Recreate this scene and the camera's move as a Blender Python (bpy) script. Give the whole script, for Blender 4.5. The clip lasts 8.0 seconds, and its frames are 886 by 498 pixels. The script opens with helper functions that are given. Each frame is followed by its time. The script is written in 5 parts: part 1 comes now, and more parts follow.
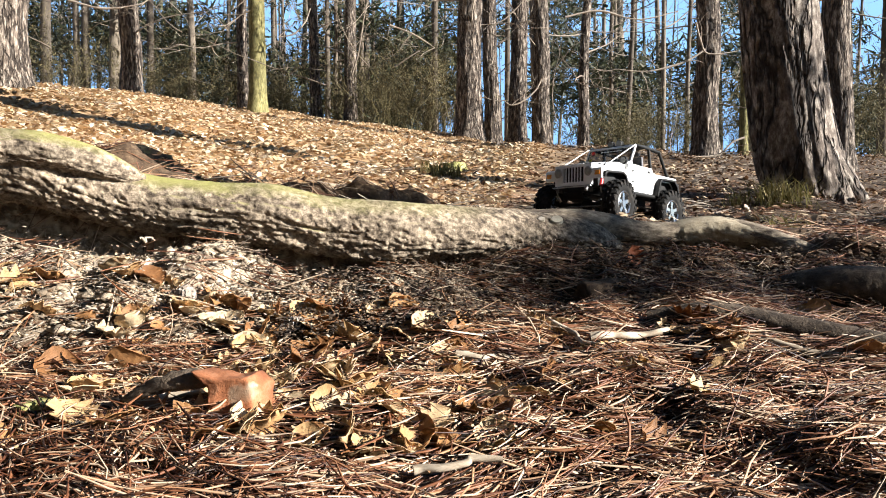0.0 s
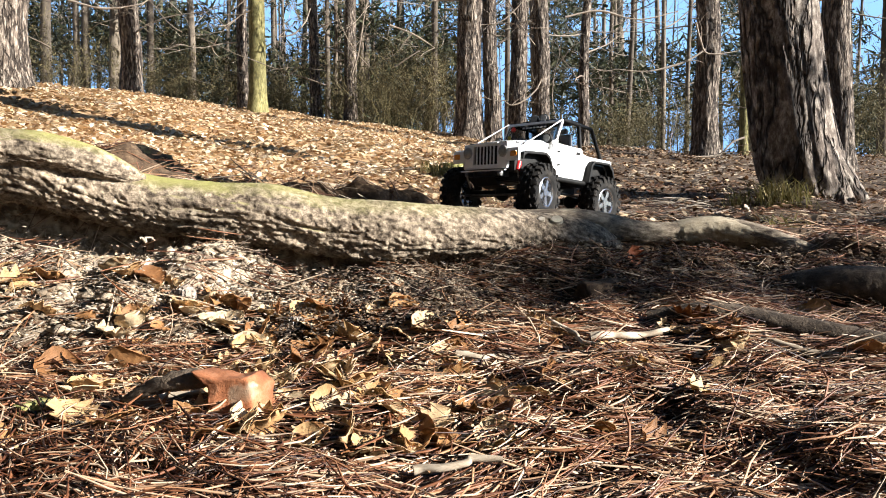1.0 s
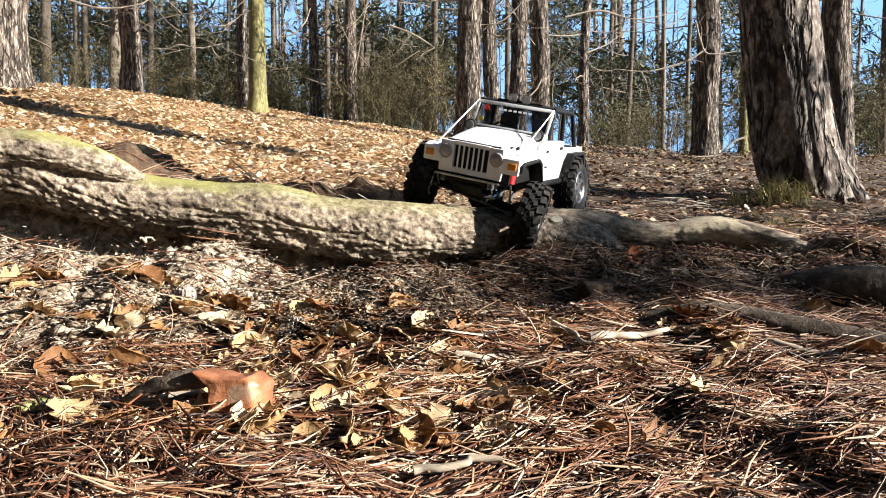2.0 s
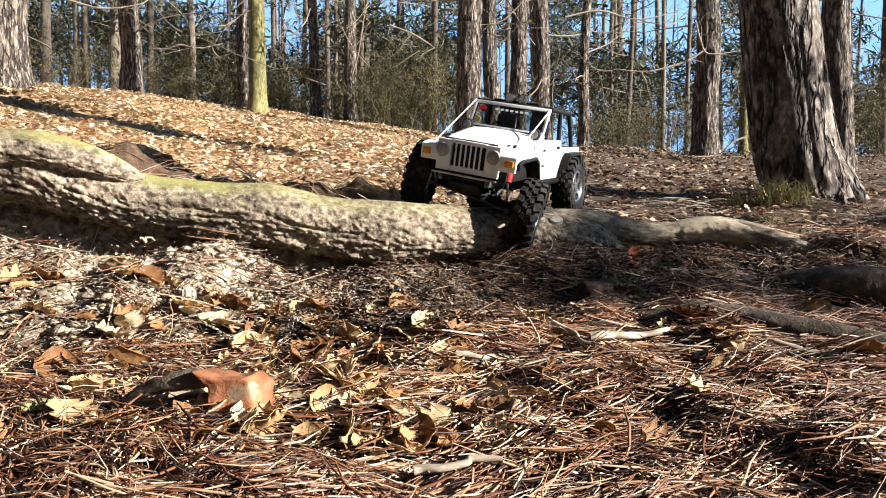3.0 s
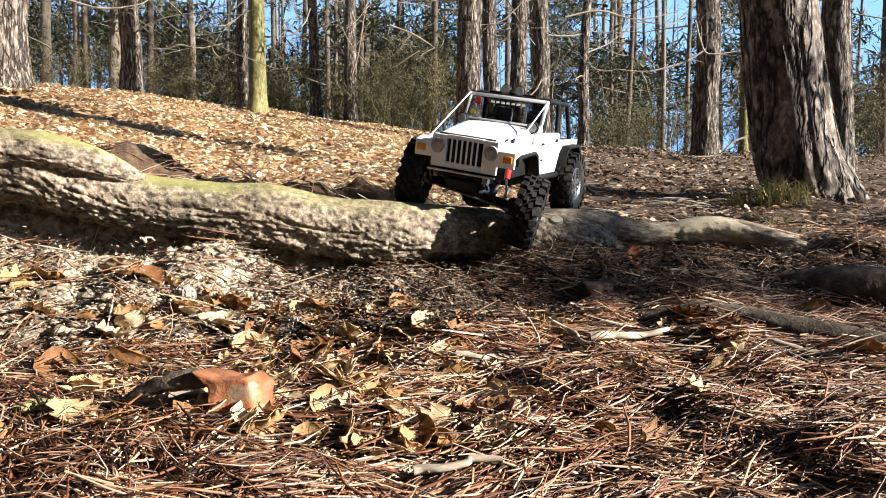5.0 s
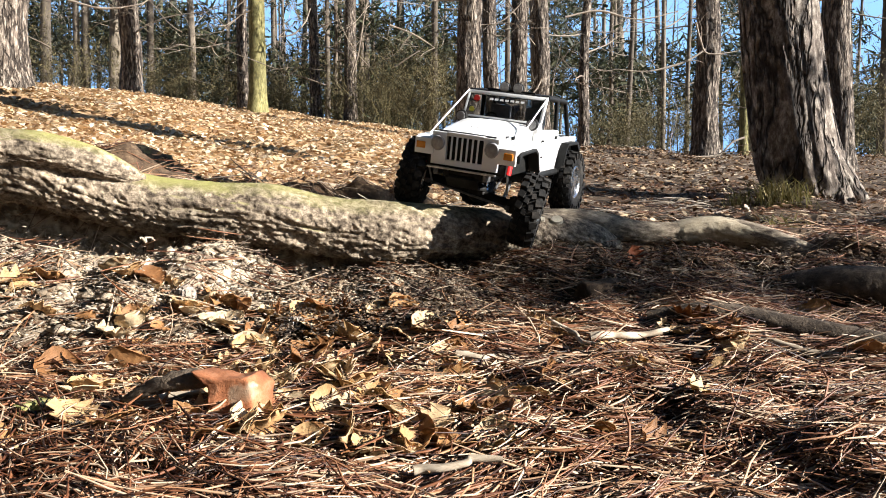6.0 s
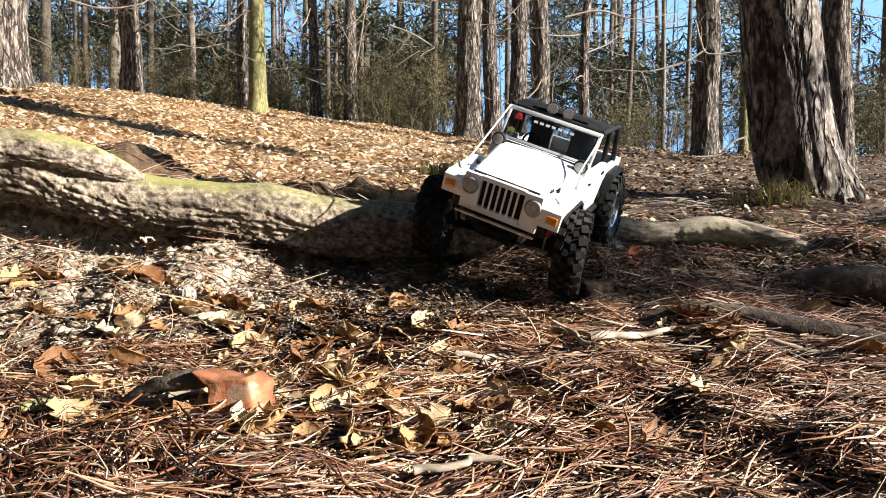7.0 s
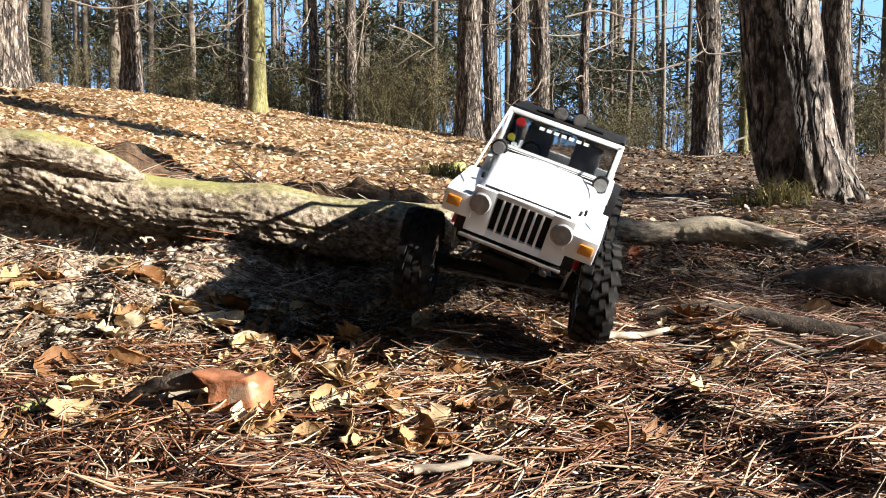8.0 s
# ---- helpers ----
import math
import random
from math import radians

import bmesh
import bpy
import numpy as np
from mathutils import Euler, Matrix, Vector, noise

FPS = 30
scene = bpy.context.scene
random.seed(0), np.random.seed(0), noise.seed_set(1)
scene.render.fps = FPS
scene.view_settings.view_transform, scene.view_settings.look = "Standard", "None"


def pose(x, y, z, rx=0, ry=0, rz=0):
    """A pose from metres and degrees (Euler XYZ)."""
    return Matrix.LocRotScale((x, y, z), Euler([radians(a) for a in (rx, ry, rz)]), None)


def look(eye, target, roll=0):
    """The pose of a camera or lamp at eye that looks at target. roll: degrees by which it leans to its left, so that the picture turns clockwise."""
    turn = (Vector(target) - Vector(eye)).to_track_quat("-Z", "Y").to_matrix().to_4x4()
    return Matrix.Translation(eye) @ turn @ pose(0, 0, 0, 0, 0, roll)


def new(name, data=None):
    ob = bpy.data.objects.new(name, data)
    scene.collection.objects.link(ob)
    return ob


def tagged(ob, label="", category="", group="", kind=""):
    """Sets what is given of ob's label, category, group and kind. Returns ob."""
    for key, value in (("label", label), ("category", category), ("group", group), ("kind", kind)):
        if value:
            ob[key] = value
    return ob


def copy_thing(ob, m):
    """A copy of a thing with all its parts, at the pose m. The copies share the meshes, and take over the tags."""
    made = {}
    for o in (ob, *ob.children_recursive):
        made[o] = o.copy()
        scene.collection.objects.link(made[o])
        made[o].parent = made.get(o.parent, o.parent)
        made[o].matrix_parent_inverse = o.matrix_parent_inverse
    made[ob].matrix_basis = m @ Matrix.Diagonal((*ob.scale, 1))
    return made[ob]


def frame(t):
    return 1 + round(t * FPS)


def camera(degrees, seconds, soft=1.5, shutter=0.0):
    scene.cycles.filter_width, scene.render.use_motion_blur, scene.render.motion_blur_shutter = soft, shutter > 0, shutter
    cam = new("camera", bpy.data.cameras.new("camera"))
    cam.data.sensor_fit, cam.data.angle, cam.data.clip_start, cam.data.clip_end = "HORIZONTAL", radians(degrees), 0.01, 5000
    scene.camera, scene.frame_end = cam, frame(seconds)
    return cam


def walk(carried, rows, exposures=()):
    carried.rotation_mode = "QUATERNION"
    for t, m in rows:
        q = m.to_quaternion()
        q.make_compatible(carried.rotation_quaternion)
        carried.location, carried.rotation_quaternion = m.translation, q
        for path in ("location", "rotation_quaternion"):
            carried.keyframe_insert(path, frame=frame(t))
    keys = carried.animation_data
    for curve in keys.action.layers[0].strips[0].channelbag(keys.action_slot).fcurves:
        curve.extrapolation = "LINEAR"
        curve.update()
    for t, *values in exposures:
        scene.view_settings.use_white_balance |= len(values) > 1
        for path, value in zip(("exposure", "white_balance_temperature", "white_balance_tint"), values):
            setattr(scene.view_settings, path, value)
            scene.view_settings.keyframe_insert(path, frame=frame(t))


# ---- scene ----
cam = camera(62, 8.0, 1.0, 0.2)
walk(cam, [(0, pose(0, 0, 0.30, 87, 0, 0)), (8, pose(0, 0, 0.30, 87, 0, 0))], [(0, 1.78), (8, 1.78)])

# ---- light: low winter sun from the side of the big pine, clear sky ----
SUN = Vector((0.871, -0.317, 0.370)).normalized()
world = bpy.data.worlds.new("sky")
scene.world = world
world.use_nodes = True
sky = world.node_tree.nodes.new("ShaderNodeTexSky")
sky.sky_type, sky.sun_disc = "NISHITA", False
sky.sun_elevation, sky.sun_rotation = math.asin(SUN.z), math.atan2(SUN.x, SUN.y)
sky.altitude, sky.dust_density, sky.ozone_density = 1200, 0.1, 3.5
bg = world.node_tree.nodes["Background"]
world.node_tree.links.new(sky.outputs[0], bg.inputs[0])
bg.inputs[1].default_value = 0.05
lamp = bpy.data.lights.new("sun", "SUN")
lamp.energy, lamp.angle, lamp.color = 5.0, radians(0.5), (1.0, 0.96, 0.90)
sun = new("sun", lamp)
sun.matrix_world = look(SUN * 40, (0, 0, 0))


# ---- materials ----
def mat(name, cols, scale=40.0, rough=0.85, bump=0.3, metal=0.0, vary="", amount=0.6, stretch=(1, 1, 1), stain=0.35, spec=0.3,
        transmit=0.0, coords="Object", coat=0.0, span=(0.28, 0.72)):
    """A noise-driven surface: cols run along a fine noise, darker stains along a coarse one; vary: island or object."""
    m = bpy.data.materials.new(name)
    m.use_nodes = True
    nt = m.node_tree
    n, l = nt.nodes, nt.links
    b = n["Principled BSDF"]
    tc, mp = n.new("ShaderNodeTexCoord"), n.new("ShaderNodeMapping")
    mp.inputs["Scale"].default_value = stretch
    l.new(tc.outputs[coords], mp.inputs[0])
    fine, coarse = n.new("ShaderNodeTexNoise"), n.new("ShaderNodeTexNoise")
    for node, s, d in ((fine, scale, 6), (coarse, scale * 0.13, 3)):
        node.inputs["Scale"].default_value, node.inputs["Detail"].default_value = s, d
        node.inputs["Roughness"].default_value = 0.72
        l.new(mp.outputs[0], node.inputs[0])
    ramp = n.new("ShaderNodeValToRGB")
    e = ramp.color_ramp.elements
    while len(e) < len(cols):
        e.new(0.5)
    for i, c in enumerate(cols):
        e[i].position, e[i].color = span[0] + (span[1] - span[0]) * i / max(1, len(cols) - 1), (*c, 1)
    if vary:
        src = n.new("ShaderNodeNewGeometry") if vary == "island" else n.new("ShaderNodeObjectInfo")
        out = src.outputs["Random Per Island"] if vary == "island" else src.outputs["Random"]
        mm = n.new("ShaderNodeMix")
        mm.inputs[0].default_value = amount
        l.new(fine.outputs[0], mm.inputs[2])
        l.new(out, mm.inputs[3])
        sp = n.new("ShaderNodeMapRange")
        sp.inputs[1].default_value, sp.inputs[2].default_value, sp.inputs[3].default_value, sp.inputs[4].default_value = 0.15, 0.85, 0.28, 0.72
        l.new(mm.outputs[0], sp.inputs[0])
        l.new(sp.outputs[0], ramp.inputs[0])
    else:
        l.new(fine.outputs[0], ramp.inputs[0])
    dark = n.new("ShaderNodeMix")
    dark.data_type, dark.blend_type = "RGBA", "MULTIPLY"
    l.new(ramp.outputs[0], dark.inputs[6])
    sr = n.new("ShaderNodeMapRange")
    sr.inputs[1].default_value, sr.inputs[2].default_value, sr.inputs[3].default_value, sr.inputs[4].default_value = 0.35, 0.65, 1 - stain, 1
    l.new(coarse.outputs[0], sr.inputs[0])
    cc = n.new("ShaderNodeCombineColor")
    for i in range(3):
        l.new(sr.outputs[0], cc.inputs[i])
    dark.inputs[0].default_value = 1
    l.new(cc.outputs[0], dark.inputs[7])
    l.new(dark.outputs[2], b.inputs["Base Color"])
    b.inputs["Roughness"].default_value, b.inputs["Metallic"].default_value = rough, metal
    b.inputs["Specular IOR Level"].default_value, b.inputs["Coat Weight"].default_value = spec, coat
    b.inputs["Coat Roughness"].default_value = 0.15
    if bump:
        bp = n.new("ShaderNodeBump")
        bp.inputs["Strength"].default_value, bp.inputs["Distance"].default_value = bump, 0.25 / scale
        l.new(fine.outputs[0], bp.inputs["Height"])
        l.new(bp.outputs[0], b.inputs["Normal"])
    if transmit:
        tr, mx = n.new("ShaderNodeBsdfTranslucent"), n.new("ShaderNodeMixShader")
        l.new(dark.outputs[2], tr.inputs[0])
        mx.inputs[0].default_value = transmit
        l.new(b.outputs[0], mx.inputs[1])
        l.new(tr.outputs[0], mx.inputs[2])
        l.new(mx.outputs[0], n["Material Output"].inputs[0])
    return m


def moss_over(m, colour, facing, scale, low=0.45, high=0.62, until=None):
    """Grows moss on the upward faces of a bark material, in patches."""
    nt = m.node_tree
    n, l = nt.nodes, nt.links
    b = n["Principled BSDF"]
    was = b.inputs["Base Color"].links[0].from_socket
    g, sep, ns, tc = n.new("ShaderNodeNewGeometry"), n.new("ShaderNodeSeparateXYZ"), n.new("ShaderNodeTexNoise"), n.new("ShaderNodeTexCoord")
    l.new(g.outputs["Normal"], sep.inputs[0])
    l.new(tc.outputs["Object"], ns.inputs[0])
    ns.inputs["Scale"].default_value, ns.inputs["Detail"].default_value = scale, 5
    up, pt, mu = n.new("ShaderNodeMapRange"), n.new("ShaderNodeMapRange"), n.new("ShaderNodeMath")
    up.inputs[1].default_value, up.inputs[2].default_value = facing
    pt.inputs[1].default_value, pt.inputs[2].default_value = low, high
    l.new(sep.outputs[2], up.inputs[0])
    l.new(ns.outputs[0], pt.inputs[0])
    mu.operation = "MULTIPLY"
    l.new(up.outputs[0], mu.inputs[0])
    l.new(pt.outputs[0], mu.inputs[1])
    if until:
        # the moss thins out along the root
        ox, thin, both = n.new("ShaderNodeSeparateXYZ"), n.new("ShaderNodeMapRange"), n.new("ShaderNodeMath")
        l.new(tc.outputs["Object"], ox.inputs[0])
        thin.inputs[1].default_value, thin.inputs[2].default_value, thin.inputs[3].default_value, thin.inputs[4].default_value = *until, 1, 0
        l.new(ox.outputs[0], thin.inputs[0])
        both.operation = "MULTIPLY"
        l.new(mu.outputs[0], both.inputs[0])
        l.new(thin.outputs[0], both.inputs[1])
        mu = both
    mx = n.new("ShaderNodeMix")
    mx.data_type = "RGBA"
    l.new(mu.outputs[0], mx.inputs[0])
    l.new(was, mx.inputs[6])
    mx.inputs[7].default_value = (*colour, 1)
    l.new(mx.outputs[2], b.inputs["Base Color"])


def plated(m, scale, stretch, dark, width, depth, warp=2.2):
    """Breaks a bark surface into plates with dark furrows between them."""
    nt = m.node_tree
    n, l = nt.nodes, nt.links
    b = n["Principled BSDF"]
    was = b.inputs["Base Color"].links[0].from_socket
    tc, mp, vo, ns, ad = n.new("ShaderNodeTexCoord"), n.new("ShaderNodeMapping"), n.new("ShaderNodeTexNoise"), n.new("ShaderNodeTexNoise"), n.new("ShaderNodeVectorMath")
    mp.inputs["Scale"].default_value = stretch
    l.new(tc.outputs["Object"], mp.inputs[0])
    ns.inputs["Scale"].default_value, ns.inputs["Detail"].default_value = scale * 0.7, 4
    l.new(mp.outputs[0], ns.inputs[0])
    ad.operation = "MULTIPLY_ADD"
    ad.inputs[1].default_value = (warp / scale,) * 3
    l.new(ns.outputs["Color"], ad.inputs[0])
    l.new(mp.outputs[0], ad.inputs[2])
    vo.inputs["Scale"].default_value, vo.inputs["Detail"].default_value, vo.inputs["Roughness"].default_value = scale * 0.55, 3, 0.55
    l.new(ad.outputs[0], vo.inputs[0])
    half, ridge = n.new("ShaderNodeMath"), n.new("ShaderNodeMath")
    half.operation, half.inputs[1].default_value = "SUBTRACT", 0.5
    ridge.operation = "ABSOLUTE"
    l.new(vo.outputs[0], half.inputs[0])
    l.new(half.outputs[0], ridge.inputs[0])
    mr = n.new("ShaderNodeMapRange")
    mr.inputs[2].default_value = width
    l.new(ridge.outputs[0], mr.inputs[0])
    mx = n.new("ShaderNodeMix")
    mx.data_type = "RGBA"
    l.new(mr.outputs[0], mx.inputs[0])
    mx.inputs[6].default_value = (*dark, 1)
    l.new(was, mx.inputs[7])
    l.new(mx.outputs[2], b.inputs["Base Color"])
    bp = n.new("ShaderNodeBump")
    bp.inputs["Strength"].default_value, bp.inputs["Distance"].default_value = 1.0, depth
    l.new(mr.outputs[0], bp.inputs["Height"])
    old = b.inputs["Normal"].links[0].from_socket
    l.new(old, bp.inputs["Normal"])
    l.new(bp.outputs[0], b.inputs["Normal"])


SIDEROOT = mat("bare_root_bark", [(0.06, 0.045, 0.034), (0.16, 0.125, 0.09), (0.31, 0.25, 0.18), (0.50, 0.42, 0.31)], 60, 0.9, 0.8, stretch=(0.5, 1, 1.2), stain=0.35, span=(0.34, 0.68))
SOIL = mat("soil", [(0.035, 0.022, 0.014), (0.10, 0.062, 0.036), (0.22, 0.15, 0.09)], 90, 0.95, 0.9, stain=0.5)
_n, _l = SOIL.node_tree.nodes, SOIL.node_tree.links
_was = _n["Principled BSDF"].inputs["Base Color"].links[0].from_socket
_tc, _xyz, _mx = _n.new("ShaderNodeTexCoord"), _n.new("ShaderNodeSeparateXYZ"), _n.new("ShaderNodeMix")
_l.new(_tc.outputs["Object"], _xyz.inputs[0])
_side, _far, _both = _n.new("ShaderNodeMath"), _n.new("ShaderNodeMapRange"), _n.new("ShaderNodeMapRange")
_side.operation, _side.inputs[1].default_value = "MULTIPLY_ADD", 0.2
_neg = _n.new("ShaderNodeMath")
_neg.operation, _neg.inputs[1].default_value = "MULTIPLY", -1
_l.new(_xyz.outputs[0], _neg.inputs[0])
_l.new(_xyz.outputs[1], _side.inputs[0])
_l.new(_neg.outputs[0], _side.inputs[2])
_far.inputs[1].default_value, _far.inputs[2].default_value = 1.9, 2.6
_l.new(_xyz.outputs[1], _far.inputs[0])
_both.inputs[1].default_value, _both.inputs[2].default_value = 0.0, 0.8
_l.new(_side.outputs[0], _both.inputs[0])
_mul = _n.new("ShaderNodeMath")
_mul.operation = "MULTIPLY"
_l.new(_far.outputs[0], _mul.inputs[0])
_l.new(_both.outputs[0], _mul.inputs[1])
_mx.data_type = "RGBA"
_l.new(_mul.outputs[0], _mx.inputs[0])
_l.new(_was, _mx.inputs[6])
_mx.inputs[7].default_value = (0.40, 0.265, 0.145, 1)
_l.new(_mx.outputs[2], _n["Principled BSDF"].inputs["Base Color"])
_k, _bank, _west, _on, _pale = _n.new("ShaderNodeMath"), _n.new("ShaderNodeMapRange"), _n.new("ShaderNodeMapRange"), _n.new("ShaderNodeMath"), _n.new("ShaderNodeMix")
_k.operation, _k.inputs[1].default_value = "MULTIPLY_ADD", 0.125
_l.new(_neg.outputs[0], _k.inputs[0])
_l.new(_xyz.outputs[1], _k.inputs[2])
_bank.inputs[1].default_value, _bank.inputs[2].default_value = 0.94, 1.04
_west.inputs[1].default_value, _west.inputs[2].default_value = -0.02, 0.12
_end = _n.new("ShaderNodeMapRange")
_end.inputs[1].default_value, _end.inputs[2].default_value, _end.inputs[3].default_value, _end.inputs[4].default_value = 1.0, 1.4, 1, 0
_l.new(_k.outputs[0], _bank.inputs[0])
_l.new(_neg.outputs[0], _west.inputs[0])
_on.operation = "MULTIPLY"
_l.new(_bank.outputs[0], _on.inputs[0])
_l.new(_west.outputs[0], _on.inputs[1])
_low = _n.new("ShaderNodeMapRange")
_low.inputs[1].default_value, _low.inputs[2].default_value, _low.inputs[3].default_value, _low.inputs[4].default_value = 1.29, 1.37, 1, 0
_l.new(_k.outputs[0], _low.inputs[0])
_on2 = _n.new("ShaderNodeMath")
_on2.operation = "MULTIPLY"
_l.new(_on.outputs[0], _on2.inputs[0])
_l.new(_low.outputs[0], _on2.inputs[1])
_grain = _n.new("ShaderNodeTexNoise")
_grain.inputs["Scale"].default_value, _grain.inputs["Detail"].default_value = 70, 8
_l.new(_tc.outputs["Object"], _grain.inputs[0])
_sand = _n.new("ShaderNodeValToRGB")
_sand.color_ramp.elements[0].position, _sand.color_ramp.elements[0].color = 0.42, (0.15, 0.11, 0.075, 1)
_sand.color_ramp.elements[1].position, _sand.color_ramp.elements[1].color = 0.62, (0.56, 0.46, 0.335, 1)
_l.new(_grain.outputs[0], _sand.inputs[0])
_pale.data_type = "RGBA"
_l.new(_neg.outputs[0], _end.inputs[0])
_on3 = _n.new("ShaderNodeMath")
_on3.operation = "MULTIPLY"
_l.new(_on2.outputs[0], _on3.inputs[0])
_l.new(_end.outputs[0], _on3.inputs[1])
_l.new(_on3.outputs[0], _pale.inputs[0])
_l.new(_mx.outputs[2], _pale.inputs[6])
_l.new(_sand.outputs[0], _pale.inputs[7])
_l.new(_pale.outputs[2], _n["Principled BSDF"].inputs["Base Color"])
BROWNLITTER = mat("brown_litter", [(0.06, 0.030, 0.016), (0.17, 0.088, 0.044), (0.31, 0.19, 0.105), (0.48, 0.36, 0.23)], 8, 0.7, 0.0, vary="island", amount=0.85)
ROOT = mat("root_bark", [(0.055, 0.040, 0.028), (0.165, 0.125, 0.088), (0.31, 0.245, 0.175), (0.48, 0.395, 0.29)], 95, 0.9, 1.0, stretch=(0.8, 1, 1), stain=0.45, span=(0.37, 0.63))
moss_over(ROOT, (0.25, 0.235, 0.075), (0.42, 0.95), 9, 0.36, 0.60, (-0.20, 0.10))
BARK = mat("pine_bark", [(0.045, 0.033, 0.026), (0.165, 0.128, 0.10), (0.47, 0.405, 0.335)], 30, 0.92, 1.0, stretch=(1.6, 1.6, 0.35), stain=0.3, span=(0.34, 0.66))
plated(BARK, 34, (1, 1, 0.21), (0.022, 0.016, 0.013), 0.085, 0.025, 0.8)
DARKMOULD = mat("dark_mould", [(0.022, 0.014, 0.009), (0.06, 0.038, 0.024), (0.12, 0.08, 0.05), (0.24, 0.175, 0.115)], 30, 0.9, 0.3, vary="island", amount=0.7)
BIGBARK = mat("thick_pine_bark", [(0.045, 0.033, 0.027), (0.165, 0.13, 0.105), (0.50, 0.435, 0.365)], 24, 0.92, 1.0, stretch=(1.3, 1.3, 0.6), stain=0.3, span=(0.32, 0.66))
plated(BIGBARK, 22, (1, 1, 0.30), (0.022, 0.016, 0.013), 0.06, 0.03, 0.9)
DARKROOT = mat("dark_root_bark", [(0.03, 0.022, 0.016), (0.09, 0.065, 0.045), (0.22, 0.17, 0.12)], 60, 0.92, 0.9, stain=0.4)
PALESOIL = mat("pale_crumbs", [(0.15, 0.11, 0.075), (0.34, 0.265, 0.185), (0.53, 0.435, 0.32)], 60, 0.95, 0.8, vary="island", amount=0.6, stain=0.3)
BARKFINE = mat("slender_bark", [(0.05, 0.04, 0.03), (0.13, 0.105, 0.08), (0.30, 0.25, 0.19)], 14, 0.9, 0.7, stretch=(1.5, 1.5, 0.4), stain=0.4, vary="object", amount=0.35)
MOSSY = mat("mossy_bark", [(0.06, 0.054, 0.026), (0.19, 0.172, 0.066), (0.34, 0.30, 0.145)], 26, 0.9, 0.9, stretch=(1.4, 1.4, 0.45), stain=0.5, span=(0.34, 0.66))
TWIG = mat("twig_bark", [(0.16, 0.12, 0.09), (0.34, 0.28, 0.22), (0.5, 0.43, 0.34)], 60, 0.85, 0.4, vary="island", amount=0.6)
NEEDLE = mat("dry_needles", [(0.030, 0.012, 0.007), (0.11, 0.036, 0.015), (0.24, 0.095, 0.042), (0.38, 0.21, 0.11), (0.62, 0.475, 0.335)], 60, 0.5, 0.0, vary="island", amount=0.85, spec=0.5)
DRYLEAF = mat("dry_leaf", [(0.24, 0.10, 0.035), (0.47, 0.25, 0.10), (0.62, 0.40, 0.19), (0.70, 0.54, 0.34)], 45, 0.6, 0.25, vary="object", amount=0.75, spec=0.4, transmit=0.25)
LEAFBED = mat("leaf_carpet", [(0.34, 0.20, 0.10), (0.58, 0.40, 0.22), (0.76, 0.58, 0.37), (0.84, 0.72, 0.53)], 8, 0.65, 0.0, vary="island", amount=0.85, spec=0.35, transmit=0.12)
PINE = mat("pine_foliage", [(0.018, 0.024, 0.013), (0.038, 0.046, 0.022), (0.090, 0.088, 0.042)], 3, 0.6, 0.0, vary="island", amount=0.7, transmit=0.25)
SHRUB = mat("shrub_twigs", [(0.06, 0.05, 0.024), (0.13, 0.108, 0.048), (0.21, 0.175, 0.085)], 6, 0.8, 0.0, vary="island", amount=0.8)
GRASS = mat("grass_blades", [(0.16, 0.13, 0.04), (0.30, 0.26, 0.09), (0.48, 0.40, 0.20)], 20, 0.6, 0.0, vary="island", amount=0.8, transmit=0.25)


# ---- small builders ----
def finish(ob, material, smooth=True):
    me = ob.data
    me.materials.append(material)
    if smooth:
        me.polygons.foreach_set("use_smooth", [True] * len(me.polygons))
    return ob


def part(name, bm, material, parent=None, label="", smooth=False):
    me = bpy.data.meshes.new(name)
    bmesh.ops.recalc_face_normals(bm, faces=bm.faces[:])
    bm.to_mesh(me)
    bm.free()
    ob = finish(new(name, me), material, smooth)
    ob.parent = parent
    if label:
        ob["label"] = label
    return ob


def mesh_of(name, co, faces, material, smooth=False):
    """A mesh from numpy arrays: co (n, 3), faces (m, 3 or 4)."""
    me = bpy.data.meshes.new(name)
    k = faces.shape[1]
    me.vertices.add(len(co))
    me.vertices.foreach_set("co", np.ascontiguousarray(co, dtype=np.float32).ravel())
    me.loops.add(faces.size)
    me.loops.foreach_set("vertex_index", faces.astype(np.int32).ravel())
    me.polygons.add(len(faces))
    me.polygons.foreach_set("loop_start", np.arange(0, faces.size, k, dtype=np.int32))
    me.update(calc_edges=True)
    me.validate()
    return finish(new(name, me), material, smooth)


def lerp_at(v, xs, ys):
    return np.interp(v, xs, ys)


rng = np.random.default_rng(7)
GRAIN = rng.random((256, 256))


def vnoise(x, y):
    """Smooth value noise on arrays, 0 to 1."""
    xi, yi = np.floor(x).astype(int), np.floor(y).astype(int)
    fx, fy = x - xi, y - yi
    fx, fy = fx * fx * (3 - 2 * fx), fy * fy * (3 - 2 * fy)
    a, b = GRAIN[xi % 256, yi % 256], GRAIN[(xi + 1) % 256, yi % 256]
    c, d = GRAIN[xi % 256, (yi + 1) % 256], GRAIN[(xi + 1) % 256, (yi + 1) % 256]
    return (a * (1 - fx) + b * fx) * (1 - fy) + (c * (1 - fx) + d * fx) * fy


